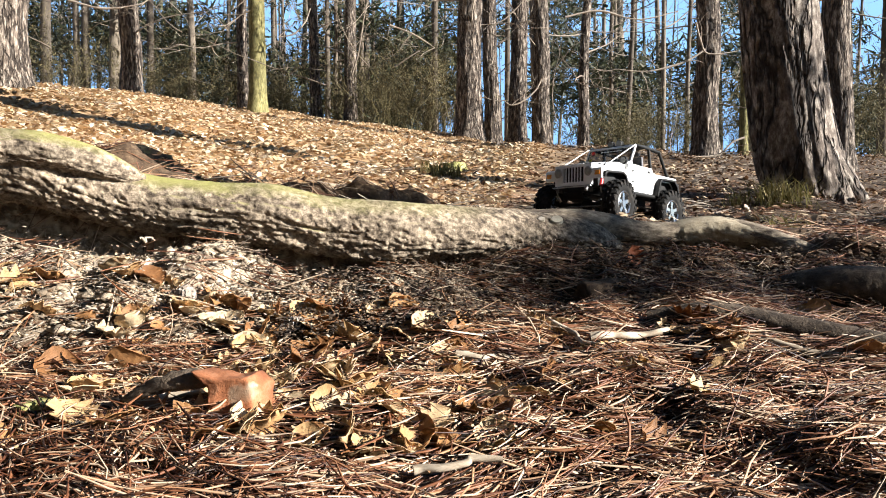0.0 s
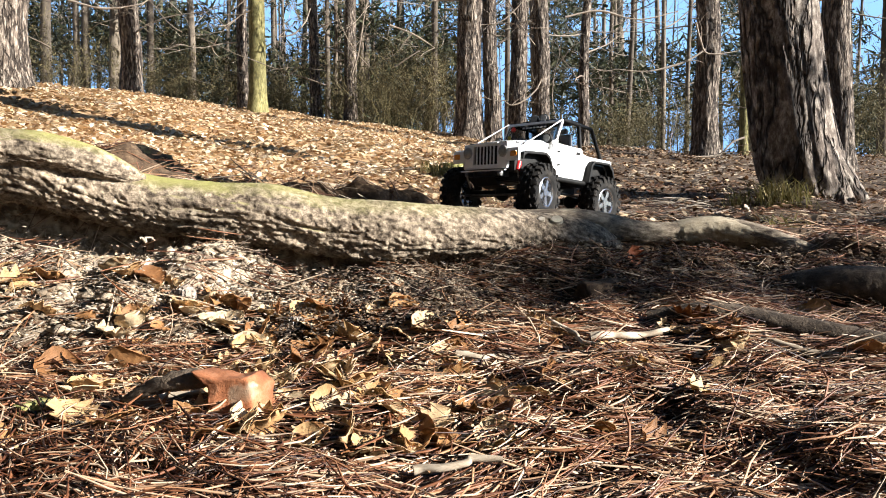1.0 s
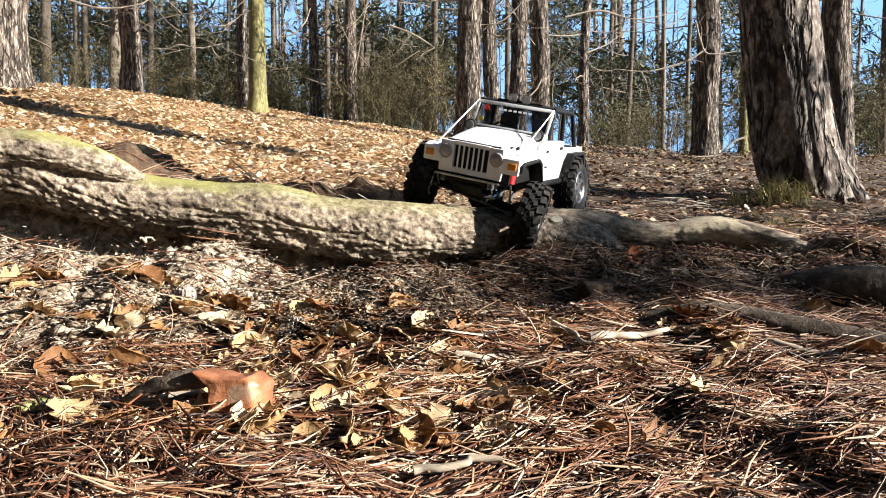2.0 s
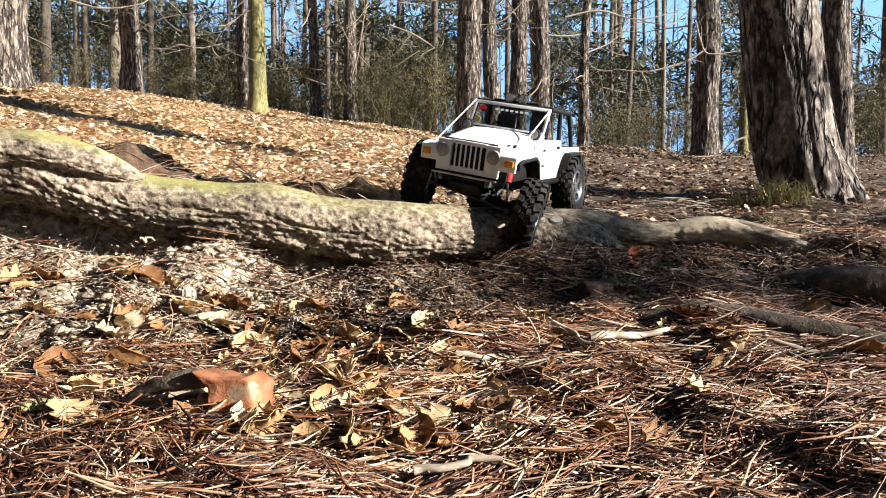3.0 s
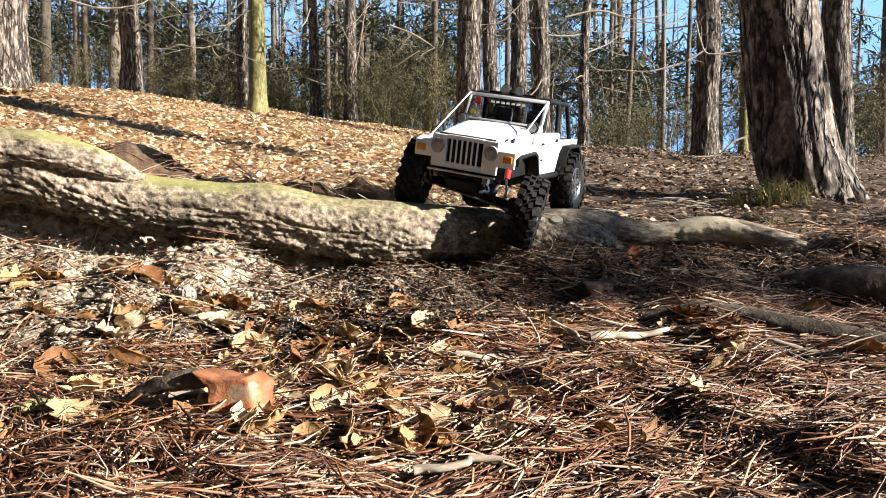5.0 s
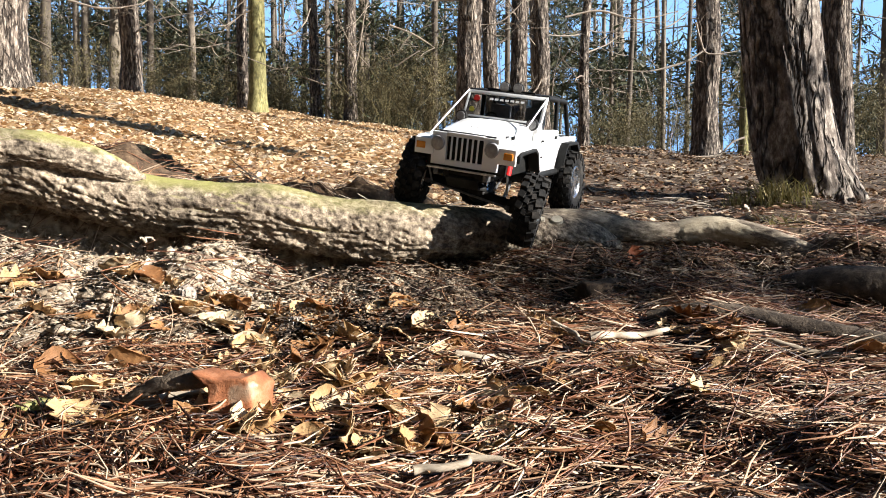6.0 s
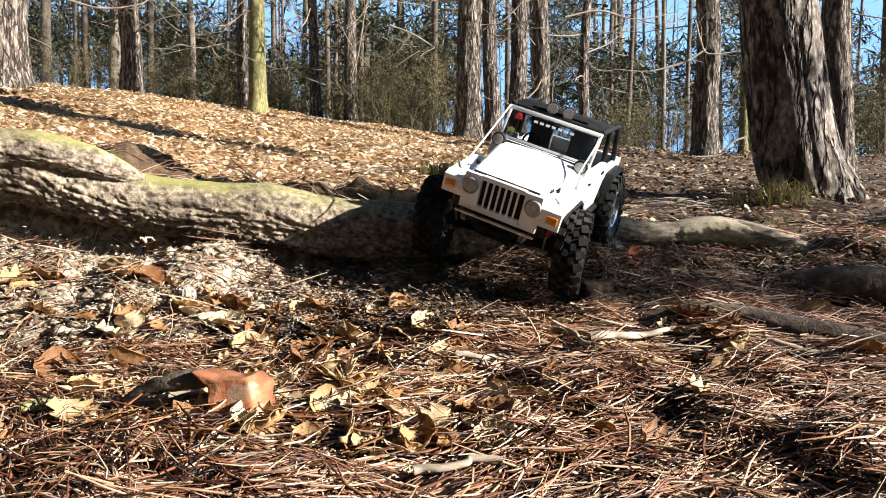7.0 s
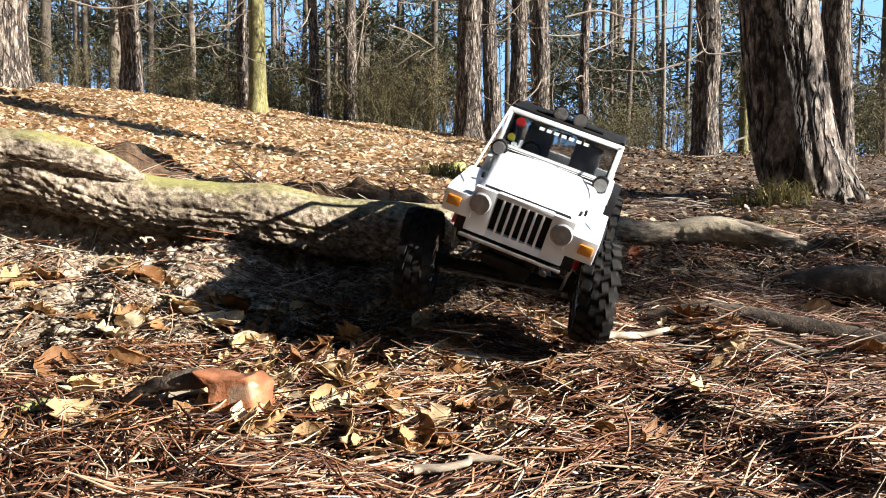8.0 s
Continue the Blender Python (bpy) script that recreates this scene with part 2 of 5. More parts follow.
# ---- the ground: needle-covered bank, a step held by the root, a hollow, then the rising wood ----
def root_line(x):
    return lerp_at(x, (-1.15, -0.77, 0.0, 0.43, 0.58, 0.69, 1.15), (1.142, 1.152, 1.258, 1.411, 1.373, 1.20, 0.96))


def ground_z(x, y, rough=True):
    x, y = np.asarray(x, float), np.asarray(y, float)
    front = lerp_at(y, (-3, 0, 0.58, 0.9, 1.07, 1.24, 1.5), (-0.15, 0.0, 0.07, 0.130, 0.164, 0.202, 0.208))
    front = front + np.maximum(0, -x - 0.1) * lerp_at(y, (0.85, 1.17), (0.03, 0.12))
    yb = np.where(y < 10, y, 10 + 5 * (1 - np.exp(-np.maximum(0, y - 10) / 5)))
    back = lerp_at(yb, (1.3, 1.5, 2.0, 2.6, 4.0, 7.0, 10.0, 15.0), (0.262, 0.262, 0.236, 0.275, 0.45, 0.84, 1.25, 1.7))
    xl = 7 * np.tanh(np.minimum(0, x) / 7)
    xr = 5 * np.tanh(np.maximum(0, x) / 5)
    back = back - 0.155 * xl - 0.065 * xr * np.clip((y - 1.5) / 2, 0, 1)
    s = np.clip((y - root_line(x) + 0.025) / 0.07, 0, 1)
    s = s * s * (3 - 2 * s) * np.clip((0.95 - x) / 0.4, 0, 1) + np.clip((y - 1.2) / 0.5, 0, 1) * (1 - np.clip((0.95 - x) / 0.4, 0, 1))
    z = front * (1 - s) + back * s
    z = z + 0.085 * np.exp(-((x - 1.65) / 0.55) ** 2 - ((y - 3.45) / 0.5) ** 2)
    if rough:
        near = np.clip(1.6 - y * 0.1, 0.5, 1.5)
        tight = np.clip((1.75 - np.abs(x)) / 0.25, 0, 1) * np.clip((y - 0.15) / 0.2, 0, 1) * np.clip((2.7 - y) / 0.4, 0, 1)
        z = z + near * (0.020 * np.maximum(tight, np.clip((y - 2) / 1.0, 0, 1) * np.clip((12 - y) / 2, 0, 1)) * (vnoise(x * 5 + 9, y * 5) - 0.5) + tight * 0.016 * (vnoise(x * 14, y * 14 + 4) - 0.5) + tight * 0.009 * (vnoise(x * 37, y * 37) - 0.5))
        z = z + np.clip((y - 2.5) / 3, 0, 1) * (0.16 * (vnoise(x * 0.9 + 3, y * 0.9) - 0.5) + 0.06 * (vnoise(x * 3.1, y * 3.1 + 8) - 0.5))
        # humps of old roots behind, overgrown
        for hx, hy, lx, ly, hh in ((-0.68, 1.60, 0.13, 0.06, 0.075), (-0.56, 1.95, 0.09, 0.05, 0.075), (-0.36, 1.97, 0.10, 0.06, 0.07), (-0.20, 1.98, 0.09, 0.06, 0.10), (-0.05, 2.00, 0.09, 0.06, 0.075), (0.9, 2.3, 0.3, 0.1, 0.04), (1.15, 1.75, 0.25, 0.08, 0.04), (2.02, 3.15, 0.16, 0.14, 0.15)):
            z = z + hh * np.exp(-((x - hx) / lx) ** 2 - ((y - hy) / ly) ** 2) * (0.7 + 0.6 * vnoise(x * 22, y * 22))
        # hollow washed out below the root
        hol = np.clip(1 - np.abs(y - root_line(x) + 0.02) / 0.075, 0, 1) * np.clip((-0.08 - x) / 0.06, 0, 1)
        z = z - 0.13 * hol * (0.55 + 0.6 * vnoise(x * 5 + 2, y * 0 + 3))
        # crumbled bank heaped up before the hollow
        off = y - root_line(x) + 0.105
        heap = lerp_at(x, (-1.2, -0.65, -0.48, -0.30, -0.11, 0.02), (0.066, 0.050, 0.026, 0.020, 0.010, 0.0)) * np.exp(-(off / np.where(off > 0, 0.034, 0.13)) ** 2)
        z = z + tight * heap * (0.75 + 0.5 * vnoise(x * 11 + 6, y * 11))
        bank = tight * np.clip(1 - np.abs(y - root_line(x) + 0.14) / 0.16, 0, 1) * np.clip((0.7 - x) / 0.2, 0, 1)
        z = z + bank * (0.045 * (vnoise(x * 24, y * 24) - 0.5) + 0.026 * (vnoise(x * 60, y * 60) - 0.5))
    return z


def sheet(name, xs, ys, material):
    gx, gy = np.meshgrid(xs, ys)
    co = np.stack([gx, gy, ground_z(gx, gy)], -1).reshape(-1, 3)
    w = len(xs)
    i = (np.arange(len(ys) - 1)[:, None] * w + np.arange(w - 1)[None]).ravel()
    return mesh_of(name, co, np.stack([i, i + 1, i + w + 1, i + w], 1), material, True)


def spread(a, b, c, d, n, m):
    """Even steps inside b..c, growing steps out to a and d."""
    g = np.linspace(0, 1, m)[1:] ** 3
    return np.concatenate([(b - (b - a) * g)[::-1], np.linspace(b, c, n), c + (d - c) * g])


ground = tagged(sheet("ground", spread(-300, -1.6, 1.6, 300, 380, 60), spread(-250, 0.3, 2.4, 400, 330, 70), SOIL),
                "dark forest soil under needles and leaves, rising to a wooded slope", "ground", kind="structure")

SKYBLUE = bpy.data.materials.new("clear_sky")
SKYBLUE.use_nodes = True
_n = SKYBLUE.node_tree.nodes
_e = _n.new("ShaderNodeEmission")
_e.inputs[0].default_value, _e.inputs[1].default_value = (0.30, 0.58, 1.0, 1), 0.42
SKYBLUE.node_tree.links.new(_e.outputs[0], _n["Material Output"].inputs[0])
ang = np.linspace(radians(20), radians(160), 40)
co = np.concatenate([np.stack([380 * np.cos(ang), 380 * np.sin(ang), np.full(40, h)], 1) for h in (-20.0, 160.0)])
i = np.arange(39)
tagged(mesh_of("backdrop", co, np.stack([i, i + 1, i + 41, i + 40], 1), SKYBLUE), "clear blue winter sky behind the wood", "sky", kind="structure")


# ---- tubes: roots, trunks, limbs ----
def tube(path, rings, sides, rough, seed, cap=True):
    """Vertices and faces of a round limb along path rows (x, y, z, r), smoothly resampled; rough(u, a, r) adds to the radius."""
    p = np.array(path, float)
    t = np.linspace(0, len(p) - 1, rings)
    i = np.clip(t.astype(int), 0, len(p) - 2)
    f = (t - i)[:, None]
    p0, p1, p2, p3 = p[np.maximum(i - 1, 0)], p[i], p[i + 1], p[np.minimum(i + 2, len(p) - 1)]
    q = 0.5 * (2 * p1 + (p2 - p0) * f + (2 * p0 - 5 * p1 + 4 * p2 - p3) * f ** 2 + (3 * p1 - p0 - 3 * p2 + p3) * f ** 3)
    c, r = q[:, :3], np.maximum(q[:, 3], 0.0004)
    d = np.gradient(c, axis=0)
    d /= np.linalg.norm(d, axis=1)[:, None] + 1e-9
    ref = np.array([0.0, 1.0, 0.0]) if abs(d[0][1]) < 0.7 else np.array([1.0, 0.0, 0.0])
    u = np.cross(d, ref)
    u /= np.linalg.norm(u, axis=1)[:, None] + 1e-9
    v = np.cross(d, u)
    a = np.linspace(0, 2 * np.pi, sides, endpoint=False)
    length = np.concatenate([[0], np.cumsum(np.linalg.norm(np.diff(c, axis=0), axis=1))])
    rr = r[:, None] * (1 + (rough(length[:, None], a[None], r[:, None]) if rough else 0))
    co = c[:, None] + rr[..., None] * (np.cos(a)[None, :, None] * u[:, None] + np.sin(a)[None, :, None] * v[:, None])
    co = co.reshape(-1, 3)
    k = np.arange(rings - 1)[:, None] * sides
    j = np.arange(sides)[None]
    j2 = (j + 1) % sides
    faces = np.stack([k + j, k + j2, k + sides + j2, k + sides + j], -1).reshape(-1, 4)
    if cap:
        n = len(co)
        co = np.concatenate([co, c[:1], c[-1:]])
        jj = np.arange(sides)
        e = (rings - 1) * sides
        faces = np.concatenate([faces, np.stack([(jj + 1) % sides, jj, np.full(sides, n), np.full(sides, n)], 1),
                                np.stack([e + jj, e + (jj + 1) % sides, np.full(sides, n + 1), np.full(sides, n + 1)], 1)])
    return co, faces


def limb(name, path, rings, sides, rough, material, parent=None, seed=0):
    co, faces = tube(path, rings, sides, rough, seed)
    quads = faces[faces[:, 2] != faces[:, 3]]
    ob = mesh_of(name, co, quads, material, True)
    ob.parent = parent
    return ob


def per(a, n, s):
    """Noise that closes round a limb."""
    return vnoise(np.cos(a) * n + 50 + s, np.sin(a) * n + 80 - s)


def root_rough(s, a, r):
    """Smooth mossy back, flaking plates on the face and below: angle 0 is up, a quarter turn is towards the bank."""
    c, d = np.cos(a), np.sin(a)
    face = np.clip(0.75 - 0.85 * c, 0.12, 1.0)
    long = vnoise(s * 6 + 0 * a, c * 1.6 + 7 + d) - 0.5
    swell = vnoise(s * 13 + c, d * 1.8 + 19 + 0 * s) - 0.5
    knob = vnoise(s * 30 + c * 2, d * 4 + c * 3 + 9) - 0.5
    grain = vnoise(s * 75 + c * 5, d * 16 + c * 14 + 3) - 0.5
    fine = vnoise(s * 210 + c * 9, d * 40 + c * 37 + 13) - 0.5
    plate = np.clip((vnoise(s * 62 + d * 3, c * 5 + d * 5 + 60) - 0.42) * 6, 0, 1) - 0.5
    scale = np.clip((vnoise(s * 150 + c * 4, c * 11 + d * 10 + 20) - 0.40) * 5, 0, 1) - 0.5
    pit = np.clip(0.30 - vnoise(s * 24 + 8, c * 6 + d * 8 + 41), 0, 1)
    crease = np.clip(np.abs(vnoise(s * 4 + 3, c * 5 + d * 4 + 33) - 0.5) * 4, 0, 1) - 0.8
    return 0.17 * long + 0.08 * swell + face * (0.08 * knob + 0.06 * grain + 0.05 * fine + 0.05 * plate + 0.045 * scale - 0.55 * pit) + 0.04 * crease


NEAR = 0.96


def nearer(rows):
    """Draws a limb in towards the eye, keeping its bearing."""
    return [(x * NEAR, y * NEAR, 0.30 + (z - 0.30) * NEAR, r * NEAR) for x, y, z, r in rows]


big_root = tagged(new("tree_root"), "thick exposed pine root with flaking grey bark and moss on top", "tree root")
limb("main_root", nearer([(-1.495, 1.140, 0.420, 0.064), (-1.030, 1.180, 0.392, 0.057), (-0.769, 1.195, 0.371, 0.055), (-0.661, 1.195, 0.366, 0.056), (-0.598, 1.214, 0.345, 0.056),
     (-0.503, 1.232, 0.312, 0.049), (-0.384, 1.241, 0.301, 0.047), (-0.291, 1.251, 0.294, 0.051), (-0.179, 1.270, 0.269, 0.050),
     (-0.083, 1.280, 0.262, 0.053), (0.016, 1.305, 0.262, 0.047), (0.120, 1.360, 0.258, 0.048), (0.187, 1.389, 0.250, 0.046), (0.260, 1.405, 0.245, 0.040), (0.310, 1.430, 0.236, 0.028), (0.350, 1.452, 0.222, 0.012)]),
     1000, 150, root_rough, ROOT, big_root)
limb("side_root", nearer([(0.12, 1.42, 0.262, 0.036), (0.235, 1.421, 0.272, 0.034), (0.305, 1.441, 0.272, 0.028), (0.387, 1.460, 0.256, 0.024),
     (0.469, 1.470, 0.254, 0.023), (0.533, 1.460, 0.261, 0.027), (0.598, 1.430, 0.252, 0.024), (0.652, 1.378, 0.229, 0.022),
     (0.693, 1.297, 0.207, 0.018), (0.735, 1.18, 0.186, 0.014), (0.80, 1.05, 0.165, 0.008)]), 360, 60, root_rough, SIDEROOT, big_root)
limb("surface_root", [(0.28, 1.00, 0.150, 0.012), (0.36, 0.97, 0.160, 0.020), (0.44, 0.92, 0.148, 0.022), (0.52, 0.87, 0.135, 0.020), (0.62, 0.80, 0.115, 0.016)], 120, 28, root_rough, DARKROOT, big_root)
limb("surface_root", [(0.52, 1.12, 0.180, 0.020), (0.58, 1.08, 0.190, 0.030), (0.66, 1.04, 0.185, 0.034), (0.78, 1.0, 0.175, 0.03)], 100, 28, root_rough, DARKROOT, big_root)
limb("upper_root", nearer([(-0.783, 1.137, 0.395, 0.034), (-0.720, 1.147, 0.394, 0.035), (-0.636, 1.152, 0.395, 0.032), (-0.573, 1.166, 0.382, 0.028), (-0.528, 1.185, 0.366, 0.021), (-0.491, 1.214, 0.349, 0.009)]), 300, 90, root_rough, ROOT, big_root)
BARE = mat("bare_root_wood", [(0.28, 0.215, 0.14), (0.47, 0.39, 0.27), (0.62, 0.53, 0.39)], 70, 0.85, 0.6, stretch=(0.4, 1, 1.2), stain=0.3)
limb("bare_stretch", nearer([(0.455, 1.470, 0.254, 0.018), (0.478, 1.469, 0.256, 0.0255), (0.533, 1.460, 0.261, 0.0295), (0.590, 1.433, 0.253, 0.0265), (0.618, 1.412, 0.244, 0.019)]), 110, 50, root_rough, BARE, big_root)["label"] = "pale barkless stretch of root"
CUT = mat("cut_wood", [(0.42, 0.36, 0.27), (0.55, 0.49, 0.38), (0.66, 0.60, 0.48)], 150, 0.85, 0.3)
for x, y, z, r in ((0.201, 1.303, 0.283, 0.012), (0.173, 1.296, 0.284, 0.007)):
    bm = bmesh.new()
    bmesh.ops.create_cone(bm, cap_ends=True, segments=18, radius1=r, radius2=r * 0.85, depth=0.006, matrix=pose(x, y, z, 48, 0, 0) @ Matrix.Diagonal((1, 0.75, 1, 1)))
    part("cut_scar", bm, CUT, big_root, "pale oval scar of a cut branch")


# an older root, sunk and mossy, running along behind; bark and moss colours darkened for shade
OLDROOT = mat("mossy_old_root_shaded", [(0.022, 0.017, 0.012), (0.06, 0.046, 0.032), (0.13, 0.10, 0.072)], 60, 0.95, 0.9, stain=0.4)
moss_over(OLDROOT, (0.085, 0.085, 0.036), (0.2, 0.9), 22, 0.45, 0.62)


def old_rough(s, a, r):
    return 0.35 * (vnoise(s * 9 + np.cos(a), np.sin(a) * 2 + 8) - 0.5) + 0.25 * (vnoise(s * 32 + np.cos(a) * 3, np.sin(a) * 5 + 3) - 0.5) + 0.16 * (vnoise(s * 90 + np.cos(a) * 9, np.sin(a) * 14 + 3) - 0.5)


old_root = tagged(new("old_root"), "sunken old root overgrown with moss, coloured dark for shade", "tree root")
limb("root_hump", [(-1.02, 1.86, 0.33, 0.03), (-0.94, 1.88, 0.385, 0.050), (-0.85, 1.90, 0.405, 0.058), (-0.76, 1.90, 0.393, 0.060), (-0.675, 1.91, 0.345, 0.054), (-0.60, 1.92, 0.31, 0.04)], 190, 64, old_rough, OLDROOT, old_root)


# ---- trunks ----
def bark_rough(depth, freq, twist):
    def f(s, a, r):
        g = a + 0.25 * (vnoise(s * 1.3 + twist, 0 * a + twist) - 0.5)
        plate = np.abs(vnoise(np.cos(g) * freq + 40 + s * 0.5, np.sin(g) * freq + 90 + s * 2.1 + twist) - 0.5) * 2
        fine = vnoise(np.cos(g) * freq * 2.7 + 9, np.sin(g) * freq * 2.7 + s * 9) - 0.5
        return depth * (np.clip(plate * 2.4, 0, 1) - 0.6) + 0.3 * depth * fine + 0.05 * (vnoise(s * 0.8, np.cos(a) + 5) - 0.5)
    return f


def trunk_path(x, y, r, lean, height, flare=1.35, bend=0.12, seed=0):
    z = float(ground_z(x, y, False))
    rr = random.Random(seed)
    rows = [(x, y, z - 0.25, r * flare * 1.25), (x, y, z, r * flare), (x + lean * 0.25, y, z + 0.25, r * 1.1), (x + lean * 0.7, y, z + 0.7, r)]
    h = 1.5
    while h < height:
        rows.append((x + lean * h + bend * rr.uniform(-1, 1) * r * 3, y + bend * rr.uniform(-1, 1) * r * 3, z + h, r * (1 - 0.8 * h / (height + 1))))
        h += 1.6
    return rows


def branches(co, fa, base, start, direction, length, r, depth, rr):
    """Adds a crooked bare branch with side twigs to the lists co and fa."""
    rows, p, d = [], Vector(start), Vector(direction).normalized()
    steps = 6
    for i in range(steps + 1):
        rows.append((p.x, p.y, p.z, r * (1 - 0.85 * i / steps)))
        d = (d + Vector((rr.uniform(-1, 1), rr.uniform(-1, 1), rr.uniform(-0.8, 0.9))) * 0.32).normalized()
        p = p + d * (length / steps)
        if depth and i > 1 and rr.random() < 0.75:
            side = (d + Vector((rr.uniform(-1, 1), rr.uniform(-1, 1), rr.uniform(-0.6, 0.8)))).normalized()
            branches(co, fa, base, p, side, length * rr.uniform(0.3, 0.6), r * 0.5, depth - 1, rr)
    c, f = tube(rows, 9, 4, None, 0, False)
    fa.append(f + base[0])
    co.append(c)
    base[0] += len(c)


def branch_part(specs, parent, seed, depth=2, material=None):
    """Bare branches with their side twigs, one mesh each: specs of (start, direction, length, radius)."""
    rr = random.Random(seed)
    for start, direction, ln, r in specs:
        co, fa, base = [], [], [0]
        branches(co, fa, base, start, direction, ln, r, depth, rr)
        mesh_of("branch", np.concatenate(co), np.concatenate(fa), material or TWIG, True).parent = parent


def needle_cloud(name, centres, radius, per_clump, blade, seed, material, parent=None):
    """Sprays of thin blades round the given centres."""
    g = np.random.default_rng(seed)
    c = np.repeat(np.array(centres, float), per_clump, 0)
    n = len(c)
    off = g.normal(size=(n, 3)) * np.array([1, 1, 0.6]) * radius * 0.5
    d = g.normal(size=(n, 3))
    d /= np.linalg.norm(d, axis=1)[:, None]
    w = np.cross(d, g.normal(size=(n, 3)))
    w /= np.linalg.norm(w, axis=1)[:, None] + 1e-9
    ln = blade * g.uniform(0.6, 1.4, (n, 1))
    a = c + off
    co = np.stack([a - w * ln * 0.10, a + w * ln * 0.10, a + d * ln], 1).reshape(-1, 3)
    ob = mesh_of(name, co, np.arange(n * 3).reshape(-1, 3), material)
    ob.parent = parent
    return ob


def screen_x(px, d):
    return (px - 784) / 1304.8 * d


# trunk rows: bearing, distance, diameter, lean, bark, grain of the bark, label
TRUNKS = [(22, 8.4, 0.42, 0.00, BARK, "wide pine trunk with pale sunlit plated bark"),
          (88, 14.0, 0.20, 0.03, BARKFINE, "slender dark pine trunk on the crest"),
          (135, 17.0, 0.15, 0.05, BARKFINE, "thin dark trunk on the crest"),
          (157, 15.5, 0.19, 0.03, BARKFINE, "slender dark trunk on the crest"),
          (238, 10.8, 0.29, 0.01, BARK, "brown pine trunk with rough bark"),
          (272, 16.0, 0.16, 0.0, BARKFINE, "thin dark pine trunk behind the crest"),
          (345, 16.0, 0.17, -0.01, BARKFINE, "thin dark trunk among bushes"),
          (433, 13.2, 0.19, 0.01, BARK, "pale grey trunk beside a mossy one"),
          (459, 10.6, 0.24, 0.01, MOSSY, "straight trunk covered in yellow-green moss"),
          (562, 13.5, 0.20, -0.02, BARK, "dark grey pine trunk with a thin lit edge"),
          (582, 17.0, 0.13, 0.0, BARKFINE, "thin brown trunk among bushes"),
          (596, 18.0, 0.11, 0.0, BARKFINE, "thin pale trunk among bushes"),
          (622, 13.5, 0.24, 0.0, BARK, "straight dark grey pine trunk"),
          (640, 17.5, 0.13, 0.01, BARKFINE, "thin brown trunk among bushes"),
          (662, 19.0, 0.11, 0.0, BARKFINE, "thin lit trunk among bushes"),
          (700, 20.0, 0.13, 0.02, BARKFINE, "thin grey trunk behind a bush"),
          (770, 17.0, 0.16, 0.0, BARKFINE, "slim brown trunk behind a bush"),
          (830, 10.5, 0.37, 0.0, BARK, "stout pine trunk with white sunlit bark plates"),
          (872, 11.5, 0.25, -0.02, BARK, "dark pine trunk close behind another"),
          (914, 11.8, 0.28, 0.01, BARK, "dark pine trunk with rough bark"),
          (958, 12.0, 0.28, -0.035, BARK, "leaning pine trunk with a sunlit edge"),
          (1030, 12.5, 0.18, 0.02, BARK, "slim trunk with a bright sunlit side"),
          (1075, 18.0, 0.12, 0.02, BARKFINE, "thin grey trunk in the wood"),
          (1106, 16.5, 0.12, 0.03, BARKFINE, "thin dark trunk in the wood"),
          (1170, 14.0, 0.10, 0.0, BARKFINE, "thin straight pale trunk"),
          (1212, 13.0, 0.08, 0.01, BARKFINE, "very thin sapling trunk"),
          (1245, 9.6, 0.31, -0.01, BARK, "dark pine trunk with rough bark and low dead branches"),
          (1312, 10.5, 0.12, 0.0, MOSSY, "thin greenish trunk behind the big pine"),
          (1478, 7.6, 0.29, -0.02, BARK, "pine trunk half hidden by the big pine"),
          (1556, 12.5, 0.16, 0.0, BARKFINE, "slim trunk at the edge of the wood")]
for i, (px, d, dia, lean, bark, label) in enumerate(TRUNKS):
    tree = tagged(new("pine_tree" if bark is not BARKFINE else "young_tree"), label, "tree", group="trees of the wood")
    x, hgt = screen_x(px, d), 9.0 + 3 * (i % 3)
    fine = bark is BARK
    limb("trunk", trunk_path(x, d, dia / 2, lean, hgt, seed=i), 220 if fine else 70, 56 if fine else 20,
         bark_rough(0.11 if fine else 0.06, 3.2 if fine else 2.0, i), bark, tree)
    rr = random.Random(i + 50)
    z0 = float(ground_z(x, d, False))
    specs = []
    for k in range(7 if fine else 9):
        h = rr.uniform(1.2, 3.6) if k < 5 else rr.uniform(3.5, hgt)
        an = rr.uniform(0, 6.28)
        specs.append(((x + lean * h, d, z0 + h), (math.cos(an), 0.5 * math.sin(an), rr.uniform(-0.3, 0.5)), rr.uniform(0.7, 1.9), rr.uniform(0.008, 0.016)))
    branch_part(specs, tree, i)
    tops = [(x + lean * hgt + rr.gauss(0, 0.9), d + rr.gauss(0, 0.9), z0 + hgt - abs(rr.gauss(0, 1.2))) for _ in range(14)]
    needle_cloud("crown", tops, 0.7, 90, 0.16, i, PINE, tree)

